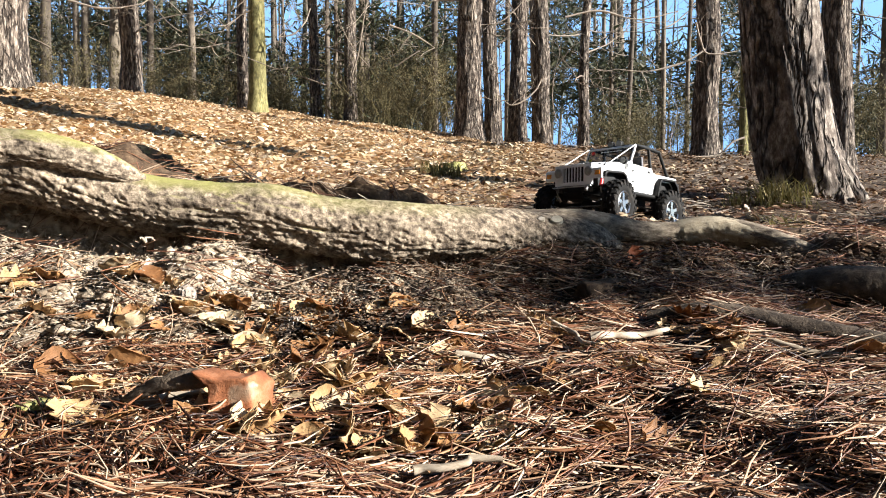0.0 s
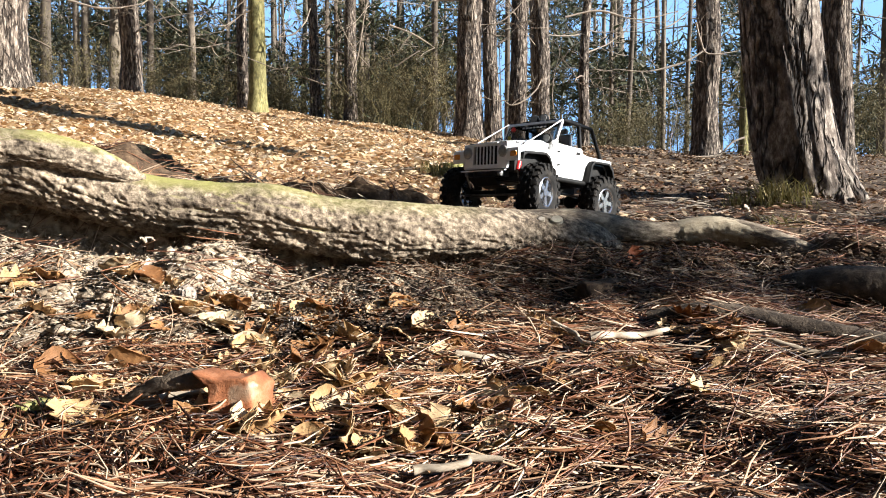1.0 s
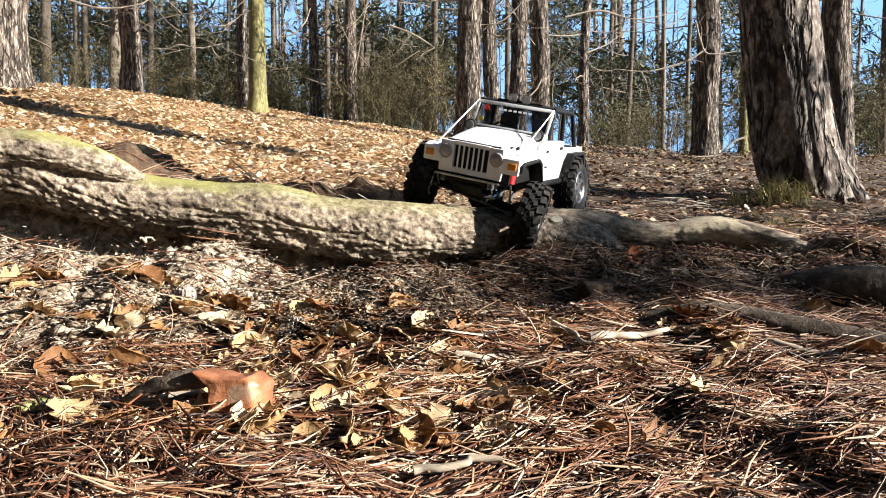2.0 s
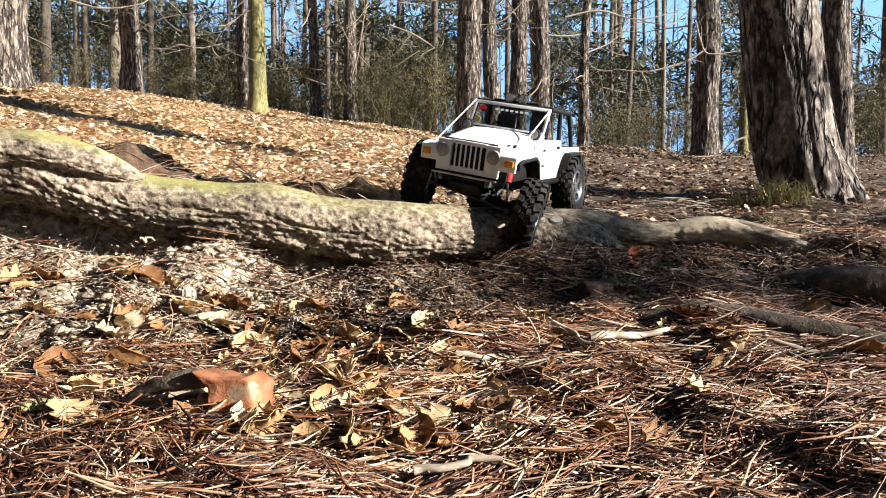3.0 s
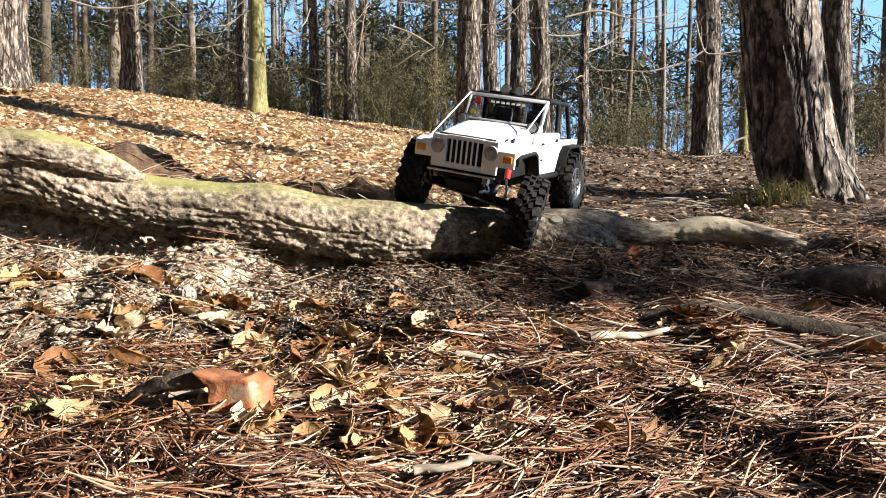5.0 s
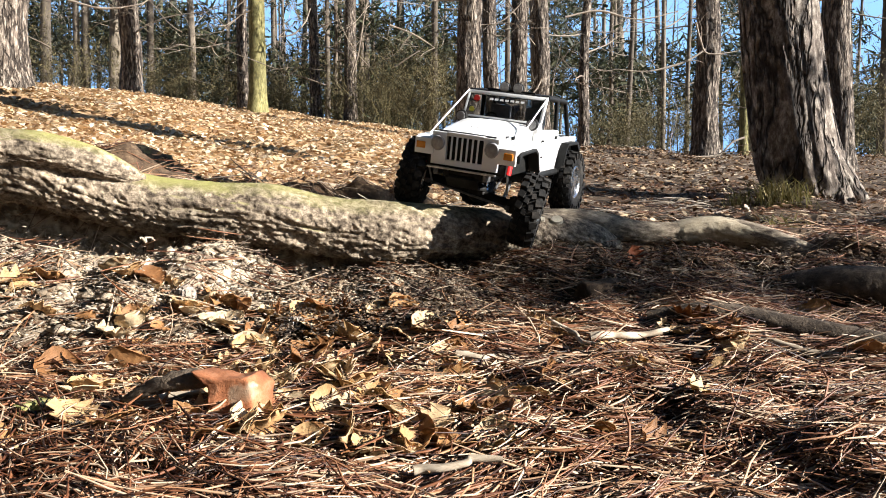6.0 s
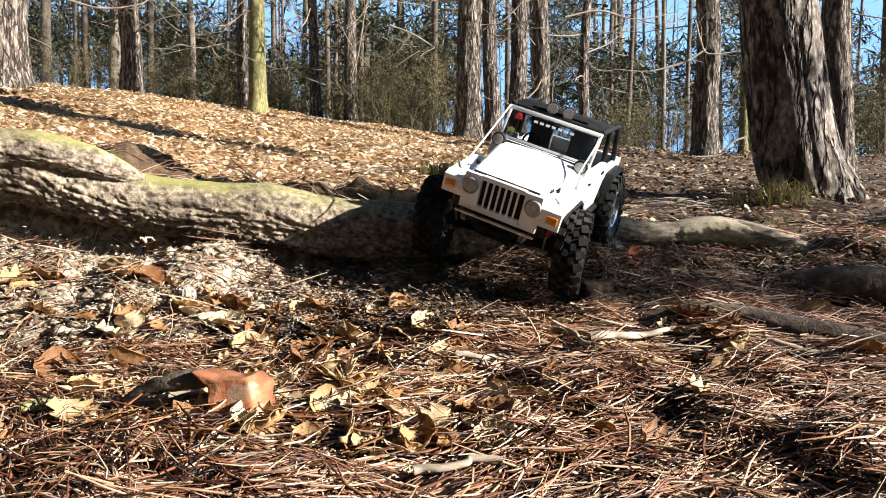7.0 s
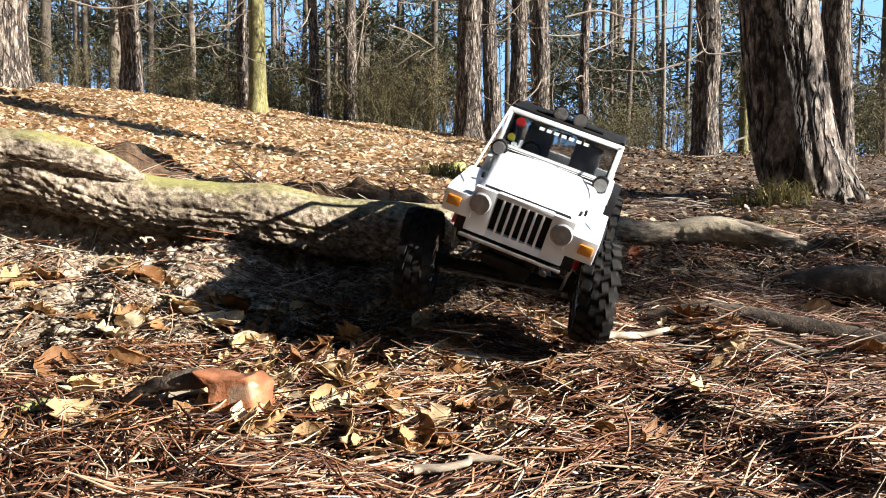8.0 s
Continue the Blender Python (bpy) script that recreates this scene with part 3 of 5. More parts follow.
# the big leaning pine
pine = tagged(new("big_pine_tree"), "big leaning pine with deeply furrowed grey-brown bark", "tree")
limb("trunk", [(1.85, 3.55, 0.12, 0.26), (1.81, 3.55, 0.28, 0.222), (1.768, 3.55, 0.38, 0.207), (1.728, 3.55, 0.471, 0.198), (1.690, 3.55, 0.58, 0.192), (1.652, 3.55, 0.77, 0.184), (1.612, 3.55, 1.043, 0.179),
     (1.583, 3.55, 1.315, 0.172), (1.52, 3.55, 1.9, 0.165), (1.43, 3.55, 2.6, 0.160), (1.30, 3.6, 4, 0.15), (1.1, 3.6, 7, 0.12), (1.0, 3.7, 10, 0.07), (1.0, 3.7, 11.5, 0.02)],
     900, 170, bark_rough(0.055, 6.0, 3), BIGBARK, pine)
limb("buttress_root", [(1.79, 3.46, 0.56, 0.05), (1.835, 3.43, 0.46, 0.06), (1.88, 3.40, 0.38, 0.052), (1.925, 3.37, 0.32, 0.035), (1.96, 3.34, 0.27, 0.02)], 80, 40, bark_rough(0.08, 4.5, 8), BIGBARK, pine)
rr = random.Random(5)
needle_cloud("crown", [(1.2 + rr.gauss(0, 1), 3.7 + rr.gauss(0, 1), 10 + rr.gauss(0, 1)) for _ in range(22)], 0.8, 90, 0.16, 3, PINE, pine)

# a pine added outside the view, its needle clumps throw the broken shade
shade = tagged(new("pine_tree"), "unseen pine with needled boughs added to shade the bank", "tree", group="trees of the wood")
limb("trunk", trunk_path(6.5, -6.5, 0.16, 0.0, 11, seed=91), 90, 30, bark_rough(0.1, 3, 9), BARK, shade)
rr = random.Random(12)
bough = []
# ground spots to be shaded; each gets clumps placed up-sun of it
for (x, y, z, r, n) in ((0.74, 1.00, 0.2, 0.16, 5), (0.26, 1.31, 0.26, 0.05, 6), (0.26, 1.14, 0.20, 0.09, 4), (-0.25, 1.97, 0.32, 0.06, 5), (-0.55, 1.95, 0.36, 0.05, 3), (-0.82, 1.88, 0.40, 0.06, 5),
                        (0.35, 2.95, 0.32, 0.12, 5), (0.05, 2.55, 0.3, 0.08, 4), (0.45, 3.85, 0.45, 0.16, 6), (0.1, 4.7, 0.55, 0.16, 6), (0.6, 5.6, 0.65, 0.22, 7),
                        (0.92, 2.25, 0.25, 0.16, 7), (1.30, 2.60, 0.25, 0.22, 9), (0.75, 2.75, 0.3, 0.16, 6), (1.75, 2.95, 0.28, 0.25, 9), (1.05, 3.25, 0.35, 0.20, 7), (2.1, 4.2, 0.5, 0.35, 10), (1.2, 4.6, 0.55, 0.30, 9), (1.02, 1.72, 0.25, 0.13, 6)):
    x, y, z = Vector((x, y, z)) + SUN * 5.4
    bough += [(x + rr.gauss(0, r * 0.6), y + rr.gauss(0, r * 0.6), z + rr.gauss(0, r * 0.4)) for _ in range(n)]
needle_cloud("boughs", bough, 0.11, 34, 0.09, 17, PINE, shade)["kind"] = "stuff"
limb("bough", [(6.5, -6.5, 1.9, 0.03), (6.0, -4.8, 2.3, 0.02), (5.7, -2.6, 2.3, 0.012), (5.45, -0.6, 2.15, 0.005)], 30, 8, None, TWIG, shade)

# pale dead branches that catch the sun between the trunks
for path in ([(3.31, 9.42, 2.33, 0.016), (3.07, 9.41, 2.18, 0.014), (2.75, 9.41, 2.08, 0.011), (2.50, 9.40, 2.05, 0.009), (2.18, 9.41, 2.08, 0.006)],
             [(3.16, 9.34, 2.64, 0.016), (3.22, 9.32, 2.40, 0.013), (3.32, 9.32, 2.25, 0.010), (3.71, 9.32, 2.29, 0.006)],
             [(3.60, 8.86, 1.17, 0.016), (3.45, 8.85, 1.11, 0.014), (3.28, 8.85, 0.96, 0.011), (2.97, 8.85, 0.94, 0.009), (2.70, 8.85, 0.96, 0.006)],
             [(1.51, 11.42, 2.31, 0.016), (1.42, 11.41, 2.14, 0.014), (1.22, 11.40, 1.97, 0.011), (1.05, 11.40, 1.91, 0.009), (0.94, 11.40, 1.98, 0.006)],
             [(-1.84, 10.36, 3.09, 0.016), (-1.91, 10.35, 2.90, 0.013), (-2.06, 10.34, 2.74, 0.010), (-2.28, 10.34, 2.69, 0.006)],
             [(1.56, 9.54, 2.76, 0.016), (1.99, 9.55, 2.84, 0.013), (2.49, 9.54, 2.73, 0.010), (3.00, 9.55, 2.84, 0.006)],
             [(-0.72, 10.15, 2.81, 0.016), (-0.41, 10.14, 2.69, 0.011), (-0.11, 10.13, 2.50, 0.006)],
             [(-4.83, 9.66, 3.01, 0.016), (-4.40, 9.65, 2.90, 0.013), (-3.96, 9.65, 2.94, 0.010), (-3.80, 9.66, 3.01, 0.006)]):
    dead = tagged(new("dead_branch"), "pale crooked dead branch lit by the sun", "branch", group="dead branches")
    limb("limb", path, 40, 8, lambda s, a, r: 0.5 * (vnoise(s * 9 + 0 * a, 0 * a + 4) - 0.5), TWIG, dead)
    rr = random.Random(len(path) + int(path[0][0] * 10))
    branch_part([(p[:3], (rr.uniform(-1, 1), 0, rr.uniform(-0.6, 0.9)), rr.uniform(0.25, 0.6), 0.006) for p in path[1:]], dead, 3, 1)


# ---- depth of the wood: far trunks, twigs and pine foliage ----
g = np.random.default_rng(21)
for k in range(120):
    d = g.uniform(17, 60)
    x = g.uniform(-0.72, 0.72) * d
    z = float(ground_z(x, d, False))
    r = g.uniform(0.04, 0.13)
    lean = g.normal() * 0.035
    co, fa = tube([(x, d, z - 0.3, r * 1.2), (x + lean * 4, d, z + 4, r), (x + lean * 9, d + g.normal() * 0.2, z + 9, r * 0.7), (x + lean * 14, d, z + 14, r * 0.2)], 14, 7, None, 0, False)
    tagged(mesh_of("far_tree_trunk", co, fa, BARKFINE, True), "distant thin straight trunk deep in the wood", "tree", group="far trees")

rr, co, fa, base = random.Random(31), [], [], [0]
for k in range(330):
    d = rr.uniform(9, 24)
    x = rr.uniform(-0.66, 0.66) * d
    z = float(ground_z(x, d, False)) + rr.uniform(0.3, 0.42 * d)
    branches(co, fa, base, (x, d, z), (rr.uniform(-1, 1), rr.uniform(-0.3, 0.3), rr.uniform(-0.2, 0.9)), rr.uniform(0.8, 2.2), rr.uniform(0.005, 0.013), 1, rr)
tagged(mesh_of("understorey_twigs", np.concatenate(co), np.concatenate(fa), BARKFINE, True), "tangle of bare grey-brown twigs between the trunks", "twigs", kind="stuff")

cl = []
while len(cl) < 1900:
    d = g.uniform(17, 46)
    b_, e_ = g.uniform(-0.7, 0.7), abs(g.normal()) * 0.17
    # boughs gather in crowns with open sky between them
    want = vnoise(np.array(b_ * 13 + 40), np.array(e_ * 15 + 7)) * 0.6 + vnoise(np.array(b_ * 37 + 4), np.array(e_ * 44 + 70)) * 0.4
    if want < 0.54 - 0.07 * (abs(b_ + 0.02) < 0.16) + 0.06 * (b_ < -0.28) + 0.05 * (b_ > 0.18):
        continue
    cl.append((b_ * d, d, float(ground_z(b_ * d, d, False)) + e_ * d + 0.2))
tagged(needle_cloud("far_pine_foliage", cl, 0.75, 70, 0.30, 8, PINE), "dark green pine foliage far back in the wood", "foliage", kind="stuff")


def bush(px, d, w, h, n, seed):
    """A leafless olive-brown bush of many upright twigs."""
    rr, co, fa, base = random.Random(seed), [], [], [0]
    x0 = screen_x(px, d)
    for k in range(n):
        x, y = x0 + rr.gauss(0, w * 0.35), d + rr.gauss(0, 0.35)
        branches(co, fa, base, (x, y, float(ground_z(x, y, False)) - 0.02), (rr.gauss(0, 0.5), rr.gauss(0, 0.3), 1), h * rr.uniform(0.5, 1.1), 0.006, 1, rr)
    ob = tagged(new("bush"), "leafless olive-brown bush at the edge of the slope", "bush", group="bushes")
    m = mesh_of("twigs", np.concatenate(co), np.concatenate(fa), SHRUB, True)
    m.parent = ob
    m["kind"] = "stuff"
    cen = np.concatenate(co)[::7]
    needle_cloud("small_leaves", cen[:: max(1, len(cen) // 900)], 0.10, 5, 0.05, seed, SHRUB, ob)


for px, d, w, h, n, s in ((730, 12.5, 1.3, 1.5, 90, 1), (660, 14, 1.0, 1.3, 60, 2), (780, 12.0, 0.7, 1.1, 50, 3), (510, 14, 1.2, 0.9, 60, 4), (370, 14, 1.4, 1.1, 60, 5),
                          (300, 14, 1.0, 0.9, 45, 6), (110, 13.5, 1.1, 1.2, 50, 7), (1100, 15, 1.6, 1.0, 60, 8), (1180, 12, 1.2, 0.8, 50, 9), (1290, 11, 1.0, 1.0, 45, 10), (1530, 11, 1.2, 1.2, 50, 11)):
    bush(px, d, w, h, n, s)


# ---- litter ----
def slope_frames(x, y):
    e = 0.02
    gx = (ground_z(x + e, y) - ground_z(x - e, y)) / (2 * e)
    gy = (ground_z(x, y + e) - ground_z(x, y - e)) / (2 * e)
    return gx, gy


def needles(name, n, xr, yr, lo, hi, wid, lift, seed, keep=None, material=None):
    """Bent three-sided pine needles lying criss-cross on the ground."""
    g = np.random.default_rng(seed)
    m = n // 5 + 1
    x = np.repeat(g.uniform(*xr, m), 5)[:n] + g.normal(0, 0.013, n)
    y = np.repeat(yr[0] + (yr[1] - yr[0]) * g.random(m) ** 1.25, 5)[:n] + g.normal(0, 0.010, n)
    turn = np.repeat(np.where(g.random(m) < 0.72, g.normal(0.0, 0.40, m), g.uniform(-1.6, 1.6, m)), 5)[:n] + g.normal(0, 0.16, n)
    thick = g.random(n) < 0.35 + 1.3 * vnoise(x * 7 + 31, y * 9 + 5)
    x, y, turn = x[thick], y[thick], turn[thick]
    n = len(x)
    if keep is not None:
        k = keep(x, y, g)
        x, y, turn = x[k], y[k], turn[k]
        n = len(x)
    ln = g.uniform(lo, hi, n)
    a = turn + 1.4 * (vnoise(x * 3, y * 3) - 0.5)
    tilt = g.normal(0, 0.10, n) + np.where(g.random(n) < 0.025, g.uniform(0.1, 0.4, n), 0)
    d = np.stack([np.cos(a) * np.cos(tilt), np.sin(a) * np.cos(tilt), np.sin(tilt)], 1)
    gx, gy = slope_frames(x, y)
    d[:, 2] += 0.8 * (gx * d[:, 0] + gy * d[:, 1])
    side = np.stack([-np.sin(a), np.cos(a), 0 * a], 1)
    bend = g.normal(0, 0.13, n)[:, None] * ln[:, None]
    z = ground_z(x, y) + lift * g.random(n) ** 1.5 + np.abs(np.sin(tilt)) * ln * 0.45
    c = np.stack([x, y, z], 1)
    w = wid * g.uniform(0.6, 1.25, n)[:, None]
    up = np.array([0, 0, 1.0])
    rings = []
    for t, k in ((-0.5, 0.55), (-0.17, 1.0), (0.17, 1.0), (0.5, 0.35)):
        q = c + d * ln[:, None] * t + side * bend * (1 - 4 * t * t) + up * (0.10 * bend * (1 - 4 * t * t))
        rings.append(np.stack([q + side * w * k * 0.5, q - side * w * k * 0.5, q + up * w * k * 0.6], 1))
    co = np.stack(rings, 1).reshape(-1, 3)
    o = np.arange(n)[:, None] * 12
    f = []
    for r in range(3):
        for s in range(3):
            p, q = r * 3 + s, r * 3 + (s + 1) % 3
            f.append(np.concatenate([o + p, o + q, o + q + 3, o + p + 3], 1))
    return mesh_of(name, co, np.concatenate(f), material or NEEDLE, True)


def sparse_left(x, y, g):
    """Needles lie thick near by and on the open side, thin on the bare bank."""
    bare = (x < -0.12) & (y > root_line(x) - 0.33)
    mould = (x >= -0.2) & (y > root_line(x) - 0.30 + 0.10 * vnoise(x * 9, y * 9))
    return (g.random(len(x)) < np.where(bare, 0.10, np.where(mould, 0.22, 1.0))) & (np.abs(x) < 0.2 + 0.68 * y)


tagged(needles("needle_litter", 50000, (-1.0, 1.0), (0.40, 1.36), 0.035, 0.10, 0.0025, 0.013, 3, sparse_left), "thick litter of red-brown and straw pine needles", "pine needles", kind="stuff")
tagged(needles("needle_litter", 30000, (-1.0, 1.0), (0.40, 1.30), 0.025, 0.07, 0.0014, 0.018, 33, sparse_left), "fine broken pine needles over the litter", "pine needles", kind="stuff")
tagged(needles("needle_litter", 20000, (-0.9, 3.0), (1.40, 4.4), 0.04, 0.10, 0.0022, 0.008, 4), "pine needles strewn behind the root", "pine needles", kind="stuff")
tagged(needles("needle_litter", 9000, (-3.2, 3.2), (-2.2, 1.7), 0.05, 0.11, 0.0028, 0.010, 44, lambda x, y, g: (np.abs(x) > 0.66 * y + 0.15) | (y < 0.42)), "pine needles strewn round the bank", "pine needles", kind="stuff")


def leaf_shape(seed, lobes):
    """Outline half-widths along a dry lobed leaf, its curl and twist."""
    rr = random.Random(seed)
    n = 11
    u = np.linspace(0, 1, n)
    w = 0.40 * np.sin(np.pi * np.clip(u, 0, 1) ** 0.8) ** 0.75 * (1 - lobes * 0.48 * (np.arange(n) % 2)) + 0.008
    curl, fold, twist = rr.uniform(-1.6, 1.6), rr.uniform(0.1, 0.7), rr.uniform(-0.9, 0.9)
    co = []
    for k in range(n):
        t = u[k] - 0.5
        ang = curl * t
        cx, cz = (math.sin(ang) / curl if abs(curl) > 0.05 else t), ((1 - math.cos(ang)) / curl if abs(curl) > 0.05 else 0)
        for s in (-1, -0.5, 0, 0.5, 1):
            y = s * w[k]
            zz = cz + fold * abs(y) * 0.8 + twist * y * t + rr.uniform(-0.055, 0.055)
            co.append((cx, y, zz))
    co = np.array(co)
    f = []
    for k in range(n - 1):
        for s in range(4):
            a = k * 5 + s
            f.append((a, a + 1, a + 6, a + 5))
    # a thin second skin gives the blade its thickness
    m = len(co)
    co2 = co + np.array([0, 0, 0.012])
    f = np.array(f)
    rim = [k * 5 for k in range(n)] + [(n - 1) * 5 + s for s in range(1, 5)] + [k * 5 + 4 for k in range(n - 2, -1, -1)] + [3, 2, 1]
    edge = np.array([(rim[i], rim[(i + 1) % len(rim)], rim[(i + 1) % len(rim)] + m, rim[i] + m) for i in range(len(rim))])
    return np.concatenate([co, co2]), np.concatenate([f[:, ::-1], f + m, edge])


LEAVES = [leaf_shape(s, s % 3 != 0) for s in range(7)]
leaf_meshes = []
for k, (c, f) in enumerate(LEAVES):
    ob = mesh_of("dry_leaf", c, f, DRYLEAF, True)
    leaf_meshes.append(ob.data)
    bpy.data.objects.remove(ob)
g = np.random.default_rng(77)


def put_leaf(x, y, size, k, spin, tx, ty, lift=0.006):
    ob = new("dry_leaf", leaf_meshes[k % len(leaf_meshes)])
    ob.matrix_world = Matrix.Translation((x, y, float(ground_z(x, y)) + lift)) @ pose(0, 0, 0, tx, ty, spin) @ Matrix.Diagonal((size, size, size, 1))
    tagged(ob, "curled dry tan oak leaf lying on pine needles", "leaf", group="fallen leaves")


for k in range(330):
    y = 0.64 + 0.38 * g.random()
    x = (g.normal(-0.16, 0.17) if g.random() < 0.78 else g.uniform(-0.65, 0.65)) * y / 0.9
    put_leaf(x, y, g.uniform(0.026, 0.062), k, g.uniform(0, 360), g.normal(0, 22), g.normal(0, 18), 0.009)


# one red leaf standing on edge before the root
red_leaf = new("dry_leaf", leaf_meshes[2].copy())
red_leaf.data.materials[0] = mat("red_leaf", [(0.22, 0.06, 0.03), (0.36, 0.11, 0.05), (0.45, 0.18, 0.08)], 45, 0.6, 0.25, transmit=0.2)
red_leaf.matrix_world = Matrix.Translation((0.318, 1.235, float(ground_z(0.318, 1.235)) + 0.022)) @ pose(0, 0, 0, 80, 70, 20) @ Matrix.Diagonal((0.045, 0.045, 0.045, 1))
tagged(red_leaf, "red-brown dry leaf standing on edge by the root", "leaf", group="fallen leaves")


def leaf_carpet(name, n, xr, yr, size, seed, label, keep=None, material=None, lift=(0.012, 0.015), tilt=0.22):
    g = np.random.default_rng(seed)
    x, y = g.uniform(*xr, n), yr[0] + (yr[1] - yr[0]) * g.random(n) ** 1.6
    if keep is not None:
        k = keep(x, y)
        x, y = x[k], y[k]
        n = len(x)
    a = g.uniform(0, 6.28, n)
    s = size * g.uniform(0.6, 1.3, n) * np.clip(y / 4.5, 0.5, 1.1)
    tx, ty = g.normal(0, tilt, n), g.normal(0, tilt, n)
    dx = np.stack([np.cos(a), np.sin(a), tx], 1) * s[:, None]
    dy = np.stack([-np.sin(a), np.cos(a), ty], 1) * s[:, None] * 0.55
    c = np.stack([x, y, ground_z(x, y) + lift[0] + lift[1] * g.random(n)], 1)
    curl = (np.array([0, 0, 1.0])[None] * s[:, None]) * g.normal(0.12, 0.18, n)[:, None]
    co = np.stack([c - dx * 0.6, c - dx * 0.2 + dy * 0.6 + curl * 0.6, c + dx * 0.3 + dy * 0.5 + curl, c + dx * 0.65, c + dx * 0.25 - dy * 0.55 + curl * 0.8, c - dx * 0.25 - dy * 0.5 + curl * 0.5], 1).reshape(-1, 3)
    o = np.arange(n)[:, None] * 6
    f = np.concatenate([np.concatenate([o, o + 1, o + 5], 1), np.concatenate([o + 1, o + 2, o + 4], 1), np.concatenate([o + 1, o + 4, o + 5], 1), np.concatenate([o + 2, o + 3, o + 4], 1)])
    return tagged(mesh_of(name, co, f, material or LEAFBED), label, "leaves", kind="stuff")


leaf_carpet("leaf_carpet", 150000, (-9, 5), (1.7, 14), 0.042, 5, "carpet of dry tan oak leaves covering the slope", lambda x, y: (x < 0.17 * y - 0.25) & (x > -0.75 * y) & (y + 0.5 * x > 1.65) & ~((y < 2.12) & (x > -0.62)))
leaf_carpet("leaf_scatter", 42000, (-1.2, 9), (1.6, 14), 0.036, 6, "brown litter of old leaves and bark on the forest floor", lambda x, y: x > 0.1 * y - 0.8, BROWNLITTER)
leaf_carpet("pale_leaves", 4500, (-1.0, 8), (1.7, 13), 0.030, 16, "scattered pale dry leaves on the forest floor", lambda x, y: x > 0.1 * y - 0.7)
tagged(needles("fallen_twigs", 2600, (-0.6, 6.0), (1.7, 10), 0.06, 0.25, 0.005, 0.02, 14, None, TWIG), "thin broken twigs strewn on the forest floor", "twigs", kind="stuff")
tagged(needles("fallen_twigs", 900, (-6, 1.5), (2.2, 10), 0.06, 0.25, 0.005, 0.03, 15, None, TWIG), "thin broken twigs strewn over the leaves", "twigs", kind="stuff")

leaf_carpet("litter_bed", 26000, (-0.9, 0.9), (0.42, 1.25), 0.013, 19, "brown bed of rotted leaf and bark bits under the needles", lambda x, y: np.abs(x) < 0.2 + 0.66 * y, BROWNLITTER, (0.001, 0.006), 0.35)
leaf_carpet("leaf_crumbs", 3000, (-0.9, 0.9), (0.6, 1.33), 0.0065, 9, "crumbled leaf bits among the needles", lambda x, y: np.abs(x) < 0.65 * y)


def crumbs(name, n, material, size, seed, label, where):
    """Irregular little lumps of earth."""
    g = np.random.default_rng(seed)
    x, y = where(g, n)
    s = size * np.clip(np.exp(g.normal(0, 0.75, n)), 0.2, 3.6)
    unit = np.array([(1, 0, 0), (-1, 0, 0), (0, 1, 0), (0, -1, 0), (0, 0, 1), (0, 0, -1), (0.6, 0.6, 0.6), (-0.6, -0.6, 0.6)])
    tri = np.array([(0, 2, 6), (2, 4, 6), (4, 0, 6), (1, 3, 7), (3, 4, 7), (4, 1, 7), (2, 1, 4), (3, 0, 4), (2, 0, 5), (1, 2, 5), (3, 1, 5), (0, 3, 5)])
    v = unit[None] * g.uniform(0.5, 1.2, (n, 8, 1)) * s[:, None, None]
    a = g.uniform(0, 6.28, n)
    ca, sa = np.cos(a)[:, None], np.sin(a)[:, None]
    v = np.stack([v[..., 0] * ca - v[..., 1] * sa, v[..., 0] * sa + v[..., 1] * ca, v[..., 2] * 0.6], -1)
    c = np.stack([x, y, ground_z(x, y) + s * 0.3], 1)
    co = (v + c[:, None]).reshape(-1, 3)
    f = (np.arange(n)[:, None, None] * 8 + tri[None]).reshape(-1, 3)
    return tagged(mesh_of(name, co, f, material), label, "soil", kind="stuff")


def on_bank(g, n):
    x = g.uniform(-1.0, 0.05, n)
    return x, root_line(x) - (-0.06) - 0.46 * g.random(n) ** 0.9 * np.clip(0.6 - x * 0.7, 0.5, 1)


def by_root(g, n):
    x = g.uniform(-0.1, 0.75, n)
    return x, root_line(x) - 0.03 - 0.2 * g.random(n)


crumbs("crumbled_soil", 11000, PALESOIL, 0.0024, 41, "pale crumbling soil of the bank below the root", on_bank)
crumbs("crumbled_soil", 300, PALESOIL, 0.0045, 43, "pale clods of the crumbling bank", on_bank)
crumbs("dark_humus", 9000, SOIL, 0.003, 42, "dark crumbs of humus in front of the root", by_root)


